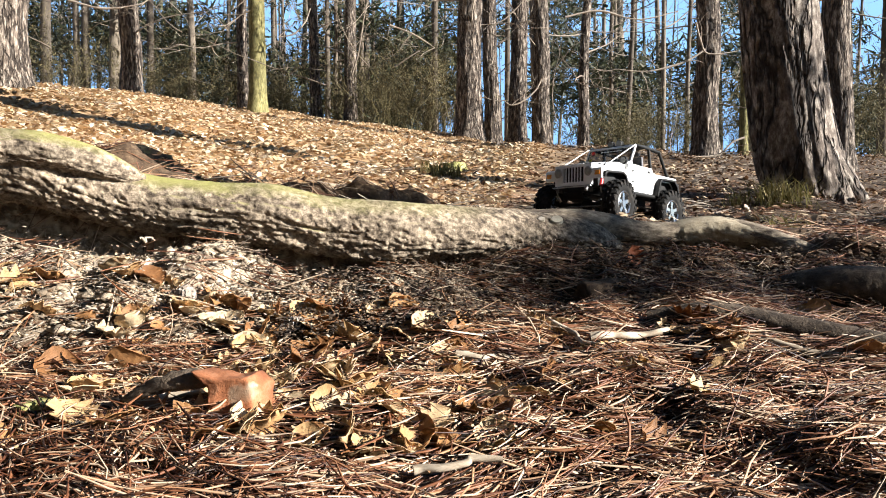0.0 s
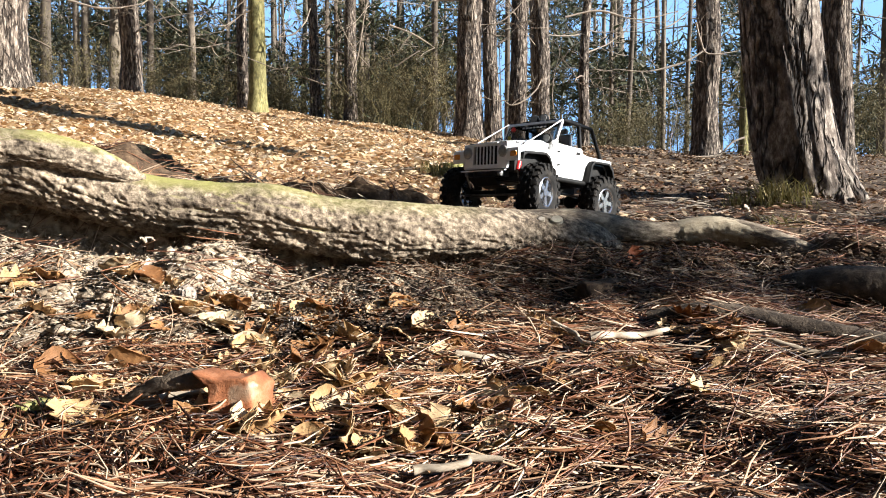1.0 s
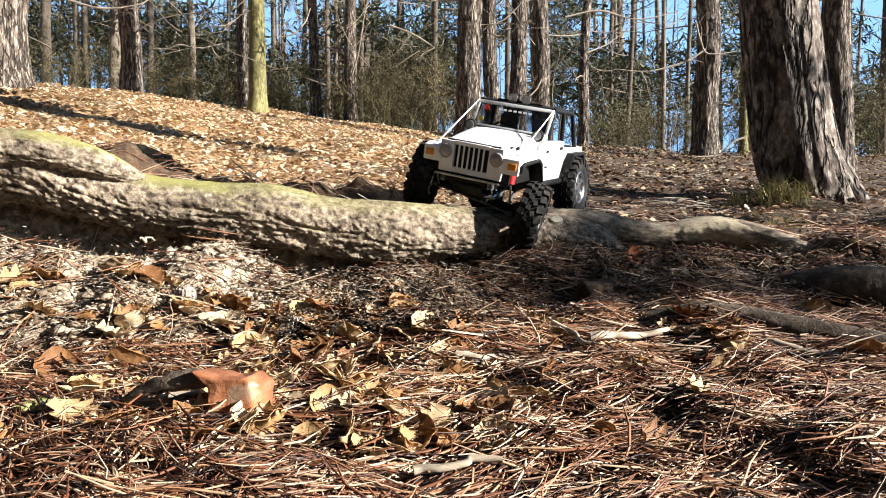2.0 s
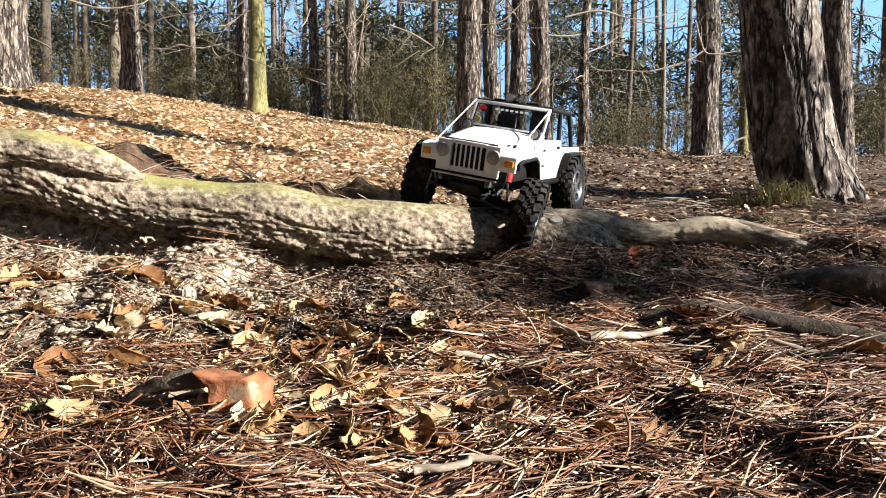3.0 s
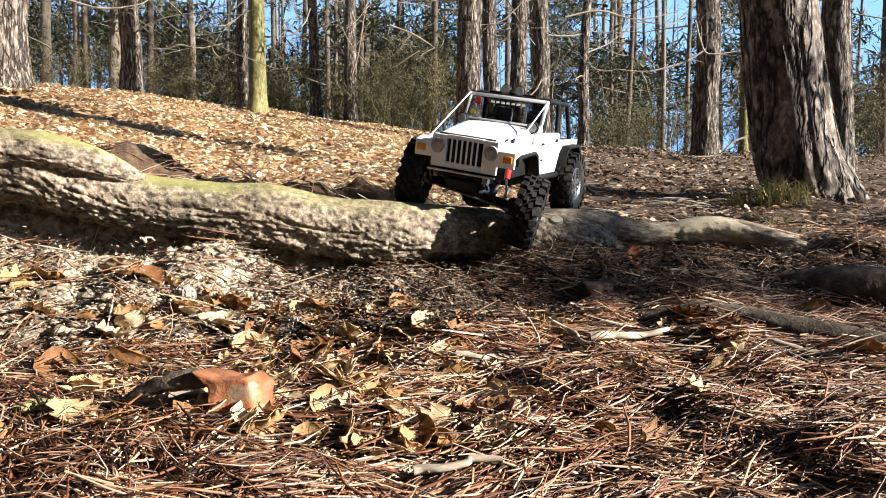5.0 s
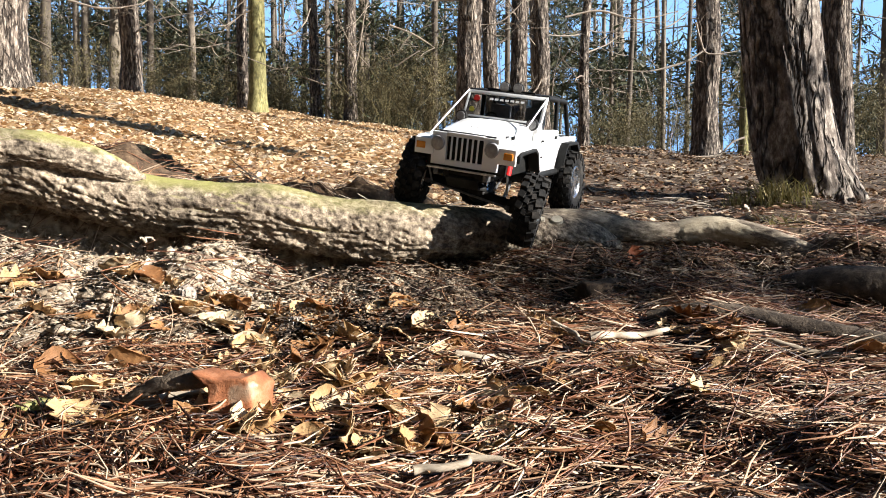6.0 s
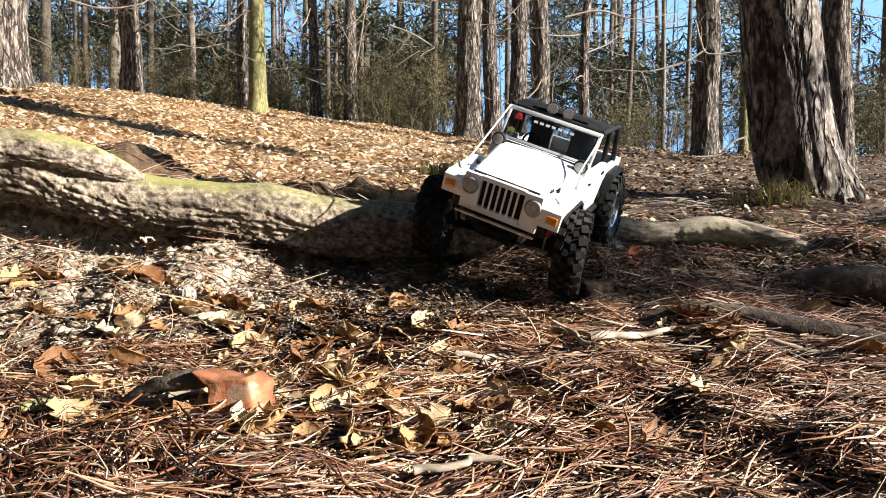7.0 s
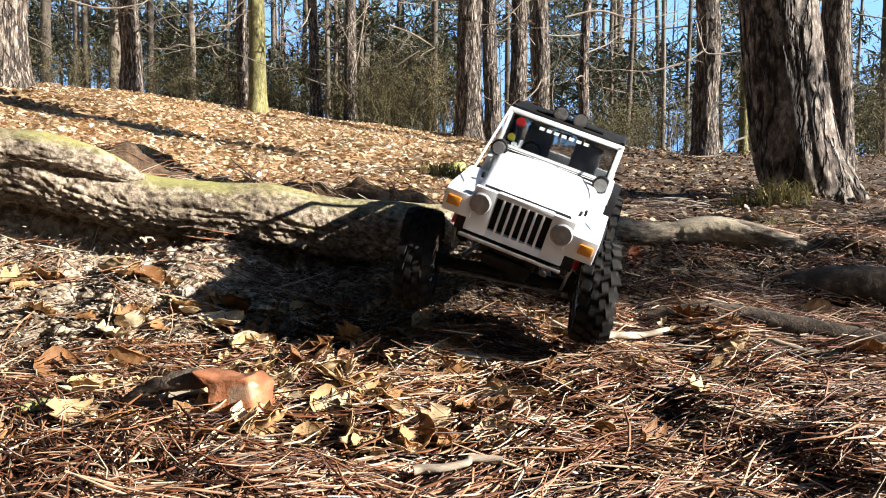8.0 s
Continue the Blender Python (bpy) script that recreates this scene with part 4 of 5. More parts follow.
def fibres(name, n, seed, where, label):
    """Fine rootlets standing out of the bank."""
    g = np.random.default_rng(seed)
    x, y = where(g, n)
    ln = g.uniform(0.008, 0.032, n)[:, None]
    p = np.stack([x, y, ground_z(x, y) - 0.002], 1)
    d = np.stack([g.normal(0, 0.8, n), g.normal(-0.5, 0.5, n), g.uniform(-0.4, 0.35, n)], 1)
    d /= np.linalg.norm(d, axis=1)[:, None]
    e = np.stack([g.normal(0, 1, n), g.normal(0, 0.5, n), g.normal(-0.4, 0.6, n)], 1)
    w = np.cross(d, e)
    w /= np.linalg.norm(w, axis=1)[:, None] + 1e-9
    u = np.cross(d, w)
    th = g.uniform(0.0004, 0.0011, n)[:, None]
    ring = []
    for t, k in ((0, 1.2), (0.5, 1.0), (1.0, 0.4)):
        q = p + d * ln * t + e * ln * 0.35 * t * t
        ring.append(np.stack([q + w * th * k, q - w * th * 0.5 * k + u * th * 0.87 * k, q - w * th * 0.5 * k - u * th * 0.87 * k], 1))
    co = np.stack(ring, 1).reshape(-1, 3)
    o = np.arange(n)[:, None] * 9
    f = np.concatenate([np.concatenate([o + r * 3 + s, o + r * 3 + (s + 1) % 3, o + r * 3 + 3 + (s + 1) % 3, o + r * 3 + 3 + s], 1) for r in range(2) for s in range(3)])
    return tagged(mesh_of(name, co, f, TWIG, True), label, "rootlets", kind="stuff")


fibres("rootlets", 12000, 51, on_bank, "fine pale rootlets hanging from the bank")
fibres("rootlets", 7000, 52, by_root, "fine rootlets and fibres in front of the root")


# unseen crowns and thickets added overhead and behind to cut sky fill, open towards the sun
g = np.random.default_rng(91)
top = []
while len(top) < 1700:
    if len(top) < 800:
        x, y, z = g.uniform(-18, 3), g.uniform(-16, 5), g.uniform(8.5, 14)
    else:
        an, d = g.uniform(0, 2 * np.pi), g.uniform(9, 20)
        x, y, z = d * np.cos(an), d * np.sin(an), abs(g.normal()) * 5
        away = abs((an - math.atan2(SUN.y, SUN.x) + np.pi) % (2 * np.pi) - np.pi)
        if away < 0.6 or an < 0.88 * np.pi or an > 1.72 * np.pi:
            continue
    top.append((x, y, z))
tagged(needle_cloud("surrounding_crowns", top, 2.0, 70, 0.55, 23, PINE), "unseen pine crowns added to hold back sky light", "foliage", kind="stuff")


def bank_only(x, y):
    r = root_line(x)
    return (y > r - 0.34) & (y < r + 0.02)


leaf_carpet("leaf_mould", 3500, (-1.0, 0.05), (0.80, 1.33), 0.010, 61, "pale crumbling leaf mould on the bank", bank_only, PALESOIL)
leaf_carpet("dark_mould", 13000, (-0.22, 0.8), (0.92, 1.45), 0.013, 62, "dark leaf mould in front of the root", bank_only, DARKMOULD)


# ---- stones, sticks and cones near by ----
def prism(bm, pts, x0, x1):
    """Solid between two copies of a side outline (y, z) at x0 and x1."""
    a = [bm.verts.new((x0, y, z)) for y, z in pts]
    b = [bm.verts.new((x1, y, z)) for y, z in pts]
    n = len(pts)
    bm.faces.new(a)
    bm.faces.new(b[::-1])
    for i in range(n):
        bm.faces.new((a[i], b[i], b[(i + 1) % n], a[(i + 1) % n]))


def block(bm, x0, x1, y0, y1, z0, z1, m=None):
    q = Matrix.Translation(((x0 + x1) / 2, (y0 + y1) / 2, (z0 + z1) / 2)) @ Matrix.Diagonal((x1 - x0, y1 - y0, z1 - z0, 1))
    return bmesh.ops.create_cube(bm, size=1, matrix=(m @ q) if m else q)["verts"]


def rounded(bm, w=0.002, seg=2, angle=35):
    ed = [e for e in bm.edges if len(e.link_faces) == 2 and e.calc_face_angle(0) > radians(angle)]
    bmesh.ops.bevel(bm, geom=ed, offset=w, segments=seg, affect="EDGES", profile=0.6, clamp_overlap=True)


def loft(bm, sections):
    """Closed skin through cross-sections of equal point counts."""
    rows = [[bm.verts.new(p) for p in s] for s in sections]
    n = len(rows[0])
    for a, b in zip(rows, rows[1:]):
        for i in range(n):
            bm.faces.new((a[i], a[(i + 1) % n], b[(i + 1) % n], b[i]))
    bm.faces.new(rows[0])
    bm.faces.new(rows[-1][::-1])


def rod(bm, a, b, r, sides=10, r2=None):
    a, b = Vector(a), Vector(b)
    q = (b - a).to_track_quat("Z", "Y").to_matrix().to_4x4()
    bmesh.ops.create_cone(bm, cap_ends=True, segments=sides, radius1=r, radius2=r if r2 is None else r2, depth=(b - a).length,
                          matrix=Matrix.Translation((a + b) / 2) @ q)


def disc(bm, c, r, depth, sides=24, axis=(0, 1, 0)):
    rod(bm, Vector(c) - Vector(axis) * depth / 2, Vector(c) + Vector(axis) * depth / 2, r, sides)


def boulder(name, loc, size, seed, material, label, cat, turn=0, tilt=(0, 0)):
    bm = bmesh.new()
    bmesh.ops.create_icosphere(bm, subdivisions=4, radius=1)
    for v in bm.verts:
        n = noise.noise(v.co * 1.1 + Vector((seed, 0, 0))) * 0.35 + noise.noise(v.co * 3 + Vector((0, seed, 0))) * 0.12 + noise.noise(v.co * 9) * 0.03
        q = v.co.copy()
        for ax in range(3):
            q[ax] = max(-0.72, min(0.72, q[ax]))
        v.co = q * (1 + n)
        v.co = Vector((v.co.x * size[0], v.co.y * size[1], v.co.z * size[2]))
    ob = part(name, bm, material, smooth=True)
    ob.matrix_world = pose(loc[0], loc[1], loc[2], tilt[0], tilt[1], turn)
    return tagged(ob, label, cat)


BRICKRED = mat("weathered_brick", [(0.24, 0.085, 0.04), (0.40, 0.15, 0.065), (0.48, 0.25, 0.14)], 50, 0.9, 0.5, stain=0.45)
moss_over(BRICKRED, (0.30, 0.29, 0.21), (-0.3, 0.3), 34, 0.55, 0.62)
STONE = mat("pale_stone", [(0.22, 0.20, 0.16), (0.42, 0.38, 0.30), (0.6, 0.55, 0.44)], 40, 0.9, 0.5)
MOSSSTONE = mat("mossy_stone", [(0.16, 0.17, 0.05), (0.32, 0.31, 0.11), (0.48, 0.42, 0.24)], 40, 0.95, 0.6)
CONE = mat("cone_scales", [(0.16, 0.12, 0.09), (0.34, 0.28, 0.23), (0.55, 0.49, 0.42)], 120, 0.8, 0.4, vary="island", amount=0.5)
STICK = mat("bare_stick", [(0.20, 0.15, 0.10), (0.42, 0.34, 0.25), (0.62, 0.54, 0.42)], 90, 0.8, 0.4, stretch=(0.3, 1, 1))


def at(x, y):
    return float(ground_z(x, y))


def brick_shard():
    """A broken wedge of brick, one raw face, mortar on its edge."""
    bm = bmesh.new()
    out = [(-0.020, -0.026), (0.010, -0.024), (0.027, -0.016), (0.028, 0.012), (0.018, 0.022), (-0.004, 0.018), (-0.036, 0.024), (-0.020, 0.010), (-0.017, -0.008)]
    prism(bm, [(y, z) for y, z in out], -0.020, 0.020)
    for v in bm.verts:
        v.co = Vector((v.co.y + 0.2 * v.co.x, v.co.x * (0.75 if v.co.z > 0 else 1.0), v.co.z - 0.1 * v.co.x))
    bmesh.ops.recalc_face_normals(bm, faces=bm.faces[:])
    rounded(bm, 0.003, 2, 25)
    bmesh.ops.triangulate(bm, faces=bm.faces[:])
    bmesh.ops.subdivide_edges(bm, edges=[e for e in bm.edges if e.calc_length() > 0.006], cuts=2, use_grid_fill=True)
    for v in bm.verts:
        v.co += Vector((noise.noise(v.co * 60), noise.noise(v.co * 60 + Vector((9, 0, 0))), noise.noise(v.co * 60 + Vector((0, 9, 0))))) * 0.0032
    ob = part("brick_shard", bm, BRICKRED, smooth=True)
    ob.matrix_world = pose(-0.198, 0.70, 0.124, 8, 0, -8)
    tagged(ob, "broken red brick shard with grey mortar and lichen", "brick")


brick_shard()
# an arched piece of bark leaning against the shard
limb_rows = [(-0.315, 0.715, 0.112, 0.004), (-0.29, 0.712, 0.122, 0.009), (-0.262, 0.708, 0.131, 0.012), (-0.238, 0.706, 0.134, 0.012), (-0.214, 0.708, 0.134, 0.006)]
tagged(limb("bark_strip", limb_rows, 60, 18, lambda s, a, r: -0.55 * np.clip(-np.cos(a), 0, 1) + 0.35 * (vnoise(s * 120 + np.cos(a) * 3, np.sin(a) * 4 + 6) - 0.5), DARKROOT), "arched dark strip of bark leaning on a brick shard", "bark")
boulder("mossy_stone", (0.07, 4.9, at(0.07, 4.9) + 0.02), (0.10, 0.09, 0.065), 5, MOSSSTONE, "yellow-green mossy stone half sunk in leaves", "stone", 40)
boulder("pale_stone", (0.36, 1.62, at(0.36, 1.62) + 0.012), (0.03, 0.025, 0.022), 7, STONE, "small pale stone beside the root", "stone", 10)
boulder("dark_clod", (0.235, 1.10, at(0.235, 1.10) + 0.008), (0.045, 0.03, 0.026), 11, SOIL, "dark clod of earth among needles", "clod", 30)
boulder("lichen_chip", (-0.385, 0.70, at(-0.385, 0.70) + 0.006), (0.03, 0.02, 0.012), 13, MOSSSTONE, "flat chip of bark with green lichen", "bark chip", 10)


def stick(x0, y0, x1, y1, r, label, lift=0.012, seed=1, forks=0):
    rr = random.Random(seed)
    n = 6
    rows = []
    for k in range(n + 1):
        t = k / n
        x, y = x0 + (x1 - x0) * t + rr.gauss(0, 0.004), y0 + (y1 - y0) * t + rr.gauss(0, 0.004)
        rows.append((x, y, 0.5 * at(x, y) + 0.5 * (at(x0, y0) * (1 - t) + at(x1, y1) * t) + lift, r * (1 - 0.35 * t)))
    ob = limb("stick", rows, 40, 10, lambda s, a, q: 0.3 * (vnoise(s * 90 + np.cos(a) * 2, np.sin(a) * 2 + 3) - 0.5), STICK)
    return tagged(ob, label, "stick", group="sticks on the ground")


stick(0.175, 0.885, 0.285, 0.93, 0.0055, "pale barkless stick lying on the needles", 0.024, 1)
stick(0.33, 0.93, 0.46, 0.84, 0.006, "dark stick with a pale broken edge", 0.012, 2)
stick(-0.025, 0.600, 0.048, 0.612, 0.0042, "short twig with grey lichen", 0.024, 3)
stick(0.14, 0.98, 0.18, 0.86, 0.004, "thin pale forked twig on needles", 0.02, 4)
stick(0.02, 0.855, 0.09, 0.85, 0.0065, "short stub of pale wood", 0.010, 5)
stick(-0.29, 0.745, -0.21, 0.74, 0.004, "dark twig leaning on the brick shard", 0.02, 6)
stick(0.36, 1.16, 0.52, 1.15, 0.0045, "sunlit straw-coloured stick lying by the root", 0.012, 7)
stick(0.66, 1.62, 0.74, 1.78, 0.004, "thin twig poking from the root", 0.05, 8)
stick(0.30, 0.60, 0.42, 0.63, 0.003, "thin pale twig on needles", 0.010, 9)
stick(-0.44, 1.08, -0.43, 1.085, 0.002, "thin straw standing on the bank", 0.03, 10)


def pine_cone(x, y, size, turn):
    ob = tagged(new("pine_cone"), "small open grey-brown pine cone", "pine cone", group="pine cones")
    bm = bmesh.new()
    for k in range(54):
        u = k / 54
        a = k * 2.39996
        r = 0.42 * math.sin(math.pi * min(0.97, 0.12 + 0.86 * u)) ** 0.8
        m = pose(0, 0, 0, 0, 0, math.degrees(a)) @ Matrix.Translation((r * 0.6, 0, u - 0.5)) @ pose(0, 0, 0, 0, -35 + 70 * u - 25, 0) @ Matrix.Diagonal((0.30, 0.20, 0.05, 1))
        bmesh.ops.create_cube(bm, size=1, matrix=m)
    part("scales", bm, CONE, ob)["kind"] = "stuff"
    ob.matrix_world = Matrix.Translation((x, y, at(x, y) + size * 0.36)) @ pose(0, 0, 0, 80, 0, turn) @ Matrix.Diagonal((size, size, size, 1))


pine_cone(-0.345, 0.985, 0.035, 30)
pine_cone(-0.195, 0.955, 0.032, 110)


def grass_tuft(x, y, n, h, seed):
    g = np.random.default_rng(seed)
    a = g.uniform(0, 6.28, n)
    lean = g.uniform(0.1, 0.9, n)
    d = np.stack([np.cos(a) * lean, np.sin(a) * lean, np.ones(n)], 1)
    p = np.stack([x + g.normal(0, h * 0.3, n), y + g.normal(0, h * 0.3, n), np.zeros(n)], 1)
    p[:, 2] = ground_z(p[:, 0], p[:, 1])
    ln = (h * g.uniform(0.5, 1.2, n))[:, None]
    s = np.stack([-np.sin(a), np.cos(a), 0 * a], 1) * 0.0022
    droop = np.array([0, 0, -0.45])
    q1, q2 = p + d * ln * 0.5, p + d * ln * 0.9 + np.stack([np.cos(a), np.sin(a), 0 * a], 1) * ln * 0.3 + droop * ln * lean[:, None]
    co = np.stack([p - s, p + s, q1 - s, q1 + s, q2], 1).reshape(-1, 3)
    o = np.arange(n)[:, None] * 5
    f = np.concatenate([np.concatenate([o, o + 1, o + 3], 1), np.concatenate([o, o + 3, o + 2], 1), np.concatenate([o + 2, o + 3, o + 4], 1)])
    tagged(mesh_of("grass_tuft", co, f, GRASS), "tuft of dry yellow-green grass", "grass", group="grass tufts")


for x, y, n, h, s in ((1.42, 3.20, 130, 0.15, 1), (1.30, 3.25, 60, 0.11, 2), (0.93, 2.0, 120, 0.09, 3), (1.50, 3.2, 120, 0.16, 4), (0.02, 4.2, 200, 0.16, 5), (-0.05, 4.5, 160, 0.14, 6), (-0.5, 1.75, 120, 0.05, 7), (0.0, 2.3, 160, 0.06, 8)):
    grass_tuft(x, y, n, h, s)


# ---- the model off-road car (x across, front towards -y, z up, origin at axle height) ----
WHITE = mat("white_plastic", [(0.74, 0.74, 0.73), (0.80, 0.80, 0.79), (0.82, 0.82, 0.81)], 30, 0.32, 0.02, stain=0.08, spec=0.5, coat=0.3)
BLACK = mat("black_plastic", [(0.004, 0.004, 0.004), (0.008, 0.008, 0.0075), (0.022, 0.020, 0.018)], 60, 0.6, 0.15, stain=0.3, spec=0.2)
RUBBER = mat("tyre_rubber", [(0.010, 0.010, 0.010), (0.018, 0.017, 0.016), (0.06, 0.052, 0.044)], 45, 0.85, 0.3, stain=0.3, spec=0.15)
METAL = mat("dull_steel", [(0.35, 0.35, 0.36), (0.55, 0.55, 0.55), (0.7, 0.7, 0.7)], 80, 0.35, 0.1, metal=0.9)
CHROME = mat("chrome_rim", [(0.45, 0.45, 0.46), (0.58, 0.58, 0.59), (0.68, 0.68, 0.69)], 60, 0.22, 0.05, metal=0.95, stain=0.15)
RED = mat("red_damper", [(0.45, 0.01, 0.01), (0.62, 0.02, 0.02), (0.7, 0.04, 0.03)], 60, 0.3, 0.0, stain=0.1, spec=0.5)
ORANGE = mat("amber_lens", [(0.62, 0.20, 0.02), (0.75, 0.27, 0.03), (0.8, 0.33, 0.05)], 120, 0.2, 0.1, stain=0.1, spec=0.5)
LENS = mat("grey_lens", [(0.20, 0.20, 0.20), (0.30, 0.30, 0.30), (0.42, 0.42, 0.42)], 160, 0.15, 0.2, metal=0.3, stain=0.2, spec=0.6)
SEATGREY = mat("grey_seat", [(0.10, 0.10, 0.11), (0.16, 0.16, 0.17), (0.24, 0.24, 0.25)], 60, 0.8, 0.2)
YELLOW = mat("yellow_sticker", [(0.5, 0.45, 0.05), (0.6, 0.55, 0.08)], 60, 0.5, 0.0)
BEZEL = mat("grey_bezel", [(0.30, 0.30, 0.30), (0.42, 0.42, 0.42)], 90, 0.4, 0.0)
DARKSTEEL = mat("dark_steel", [(0.06, 0.06, 0.06), (0.16, 0.16, 0.16), (0.35, 0.34, 0.33)], 90, 0.45, 0.2, metal=0.7)
DECAL = mat("dark_decal", [(0.02, 0.02, 0.022), (0.04, 0.04, 0.045)], 60, 0.5, 0.0)
GLASS = bpy.data.materials.new("windscreen_glass")
GLASS.use_nodes = True
_b = GLASS.node_tree.nodes["Principled BSDF"]
_b.inputs["Base Color"].default_value = (0.40, 0.42, 0.43, 1)
_b.inputs["Roughness"].default_value, _b.inputs["Transmission Weight"].default_value, _b.inputs["IOR"].default_value = 0.03, 1.0, 1.45

car = tagged(new("model_car"), "white radio-controlled off-road model car with oversized knobbly tyres", "model car")


def car_part(name, fill, material, label="", bevel=0.0015, parent=None, smooth=True):
    bm = bmesh.new()
    fill(bm)
    bmesh.ops.recalc_face_normals(bm, faces=bm.faces[:])
    if bevel:
        rounded(bm, bevel)
    ob = part(name, bm, material, parent or car, label)
    if smooth:
        ob.data.set_sharp_from_angle(angle=radians(40))
        ob.data.polygons.foreach_set("use_smooth", [True] * len(ob.data.polygons))
    return ob


def hood(bm):
    def sec(y, w, z0, z1, r):
        pts = [(-w, y, z0), (w, y, z0), (w, y, z1 - r)]
        pts += [(w - r + r * math.sin(a), y, z1 - r + r * math.cos(a)) for a in (1.05, 0.52)] + [(w - r, y, z1 + 0.0005), (w * 0.5, y, z1 + 0.0025), (0, y, z1 + 0.0035)]
        return pts + [(-p[0], y, p[2]) for p in pts[2:-1][::-1]]
    loft(bm, [sec(-0.189, 0.0565, 0.05, 0.0965, 0.010), sec(-0.150, 0.0595, 0.05, 0.1035, 0.010), sec(-0.10, 0.064, 0.05, 0.1095, 0.010), sec(-0.062, 0.068, 0.05, 0.113, 0.010)])


car_part("hood", hood, WHITE, bevel=0)


def grille(bm):
    top, bot, sl = 0.0910, 0.0530, 0.0322
    block(bm, -0.058, -sl, -0.1965, -0.1885, 0.044, 0.0965)
    block(bm, sl, 0.058, -0.1965, -0.1885, 0.044, 0.0965)
    block(bm, -sl, sl, -0.1965, -0.1885, top, 0.0975)
    block(bm, -sl, sl, -0.1965, -0.1885, 0.044, bot)
    step = 2 * sl / 7
    for i in range(1, 7):
        x = -sl + i * step
        block(bm, x - 0.0015, x + 0.0015, -0.1970, -0.1948, bot - 0.001, top + 0.001)


car_part("grille", grille, WHITE, "white grille with seven dark slots", bevel=0.0008)
car_part("grille_backing", lambda bm: block(bm, -0.034, 0.034, -0.1900, -0.1892, 0.050, 0.094), BLACK, bevel=0)
for s in (-1, 1):
    lamp_ = car_part("headlight", lambda bm: disc(bm, (s * 0.0475, -0.1970, 0.0785), 0.0112, 0.003, 28), LENS, "round grey headlight", bevel=0.001)

    def ring(bm):
        bmesh.ops.create_circle(bm, cap_ends=False, segments=28, radius=0.0128, matrix=Matrix.Translation((s * 0.0475, -0.1972, 0.0785)) @ pose(0, 0, 0, 90, 0, 0))
        bmesh.ops.create_circle(bm, cap_ends=False, segments=28, radius=0.0109, matrix=Matrix.Translation((s * 0.0475, -0.1992, 0.0785)) @ pose(0, 0, 0, 90, 0, 0))
        bmesh.ops.bridge_loops(bm, edges=bm.edges[:])
    car_part("bezel", ring, BEZEL, bevel=0, parent=lamp_)

    def fender(bm):
        pts = [(-0.198, 0.058), (-0.198, 0.0835), (-0.185, 0.0875), (-0.10, 0.0905), (-0.082, 0.0835), (-0.066, 0.045), (-0.066, 0.038),
               (-0.074, 0.038), (-0.092, 0.074), (-0.105, 0.0815), (-0.175, 0.079), (-0.191, 0.074), (-0.192, 0.058)]
        prism(bm, pts, s * 0.054, s * 0.0885)
    car_part("front_fender", fender, WHITE, bevel=0.0015)

    def flare(bm):
        pts = [(-0.186, 0.062), (-0.184, 0.0735), (-0.172, 0.0785), (-0.106, 0.081), (-0.093, 0.0735), (-0.0755, 0.040),
               (-0.079, 0.038), (-0.097, 0.070), (-0.109, 0.0765), (-0.170, 0.0735), (-0.180, 0.069), (-0.182, 0.062)]
        prism(bm, pts, s * 0.072, s * 0.0915)
    car_part("fender_flare", flare, BLACK, bevel=0.0008)
    car_part("turn_signal", lambda bm: block(bm, min(s * 0.069, s * 0.0845), max(s * 0.069, s * 0.0845), -0.2005, -0.197, 0.0665, 0.0775), ORANGE, "amber turn signal", bevel=0.0012)

    def tub_side(bm):
        prism(bm, [(-0.069, 0.035), (0.044, 0.032), (0.058, 0.066), (0.070, 0.0765), (0.135, 0.0765), (0.150, 0.064), (0.156, 0.044), (0.165, 0.044), (0.165, 0.0865),
                   (0.06, 0.090), (0.046, 0.094), (0.041, 0.104), (-0.062, 0.108), (-0.069, 0.10)], s * 0.0715, s * 0.0795)
    car_part("body_side", tub_side, WHITE, bevel=0.0015)
    door = car_part("door", lambda bm: prism(bm, [(-0.045, 0.041), (0.025, 0.040), (0.038, 0.060), (0.038, 0.1035), (-0.052, 0.107), (-0.052, 0.05)], s * 0.0780, s * 0.0815), WHITE, bevel=0.0012)
    car_part("door_handle", lambda bm: block(bm, min(s * 0.0812, s * 0.0832), max(s * 0.0812, s * 0.0832), 0.016, 0.029, 0.089, 0.0945), BLACK, bevel=0.0006, parent=door)
    car_part("rear_flare", lambda bm: prism(bm, [(0.048, 0.030), (0.060, 0.069), (0.071, 0.0795), (0.135, 0.0795), (0.152, 0.066), (0.158, 0.046), (0.153, 0.044), (0.146, 0.062), (0.132, 0.0745), (0.074, 0.0745), (0.065, 0.066), (0.054, 0.030)],
                                                s * 0.0785, s * 0.0945), BLACK, bevel=0.0008)
    car_part("rocker_slider", lambda bm: rod(bm, (s * 0.0815, -0.064, 0.031), (s * 0.0815, 0.048, 0.028), 0.0055, 12), BLACK, bevel=0)
    car_part("limb_riser", lambda bm: rod(bm, (s * 0.0745, -0.030, 0.1615), (s * 0.0755, -0.172, 0.089), 0.0013, 8), WHITE, "thin white limb riser rod", bevel=0)
    mir = car_part("spot_lamp", lambda bm: disc(bm, (s * 0.066, -0.071, 0.1165), 0.0105, 0.007, 24), BLACK, bevel=0.001)
    car_part("lens", lambda bm: disc(bm, (s * 0.066, -0.0752, 0.1165), 0.0081, 0.002, 24), LENS, "round grey lens", bevel=0, parent=mir)
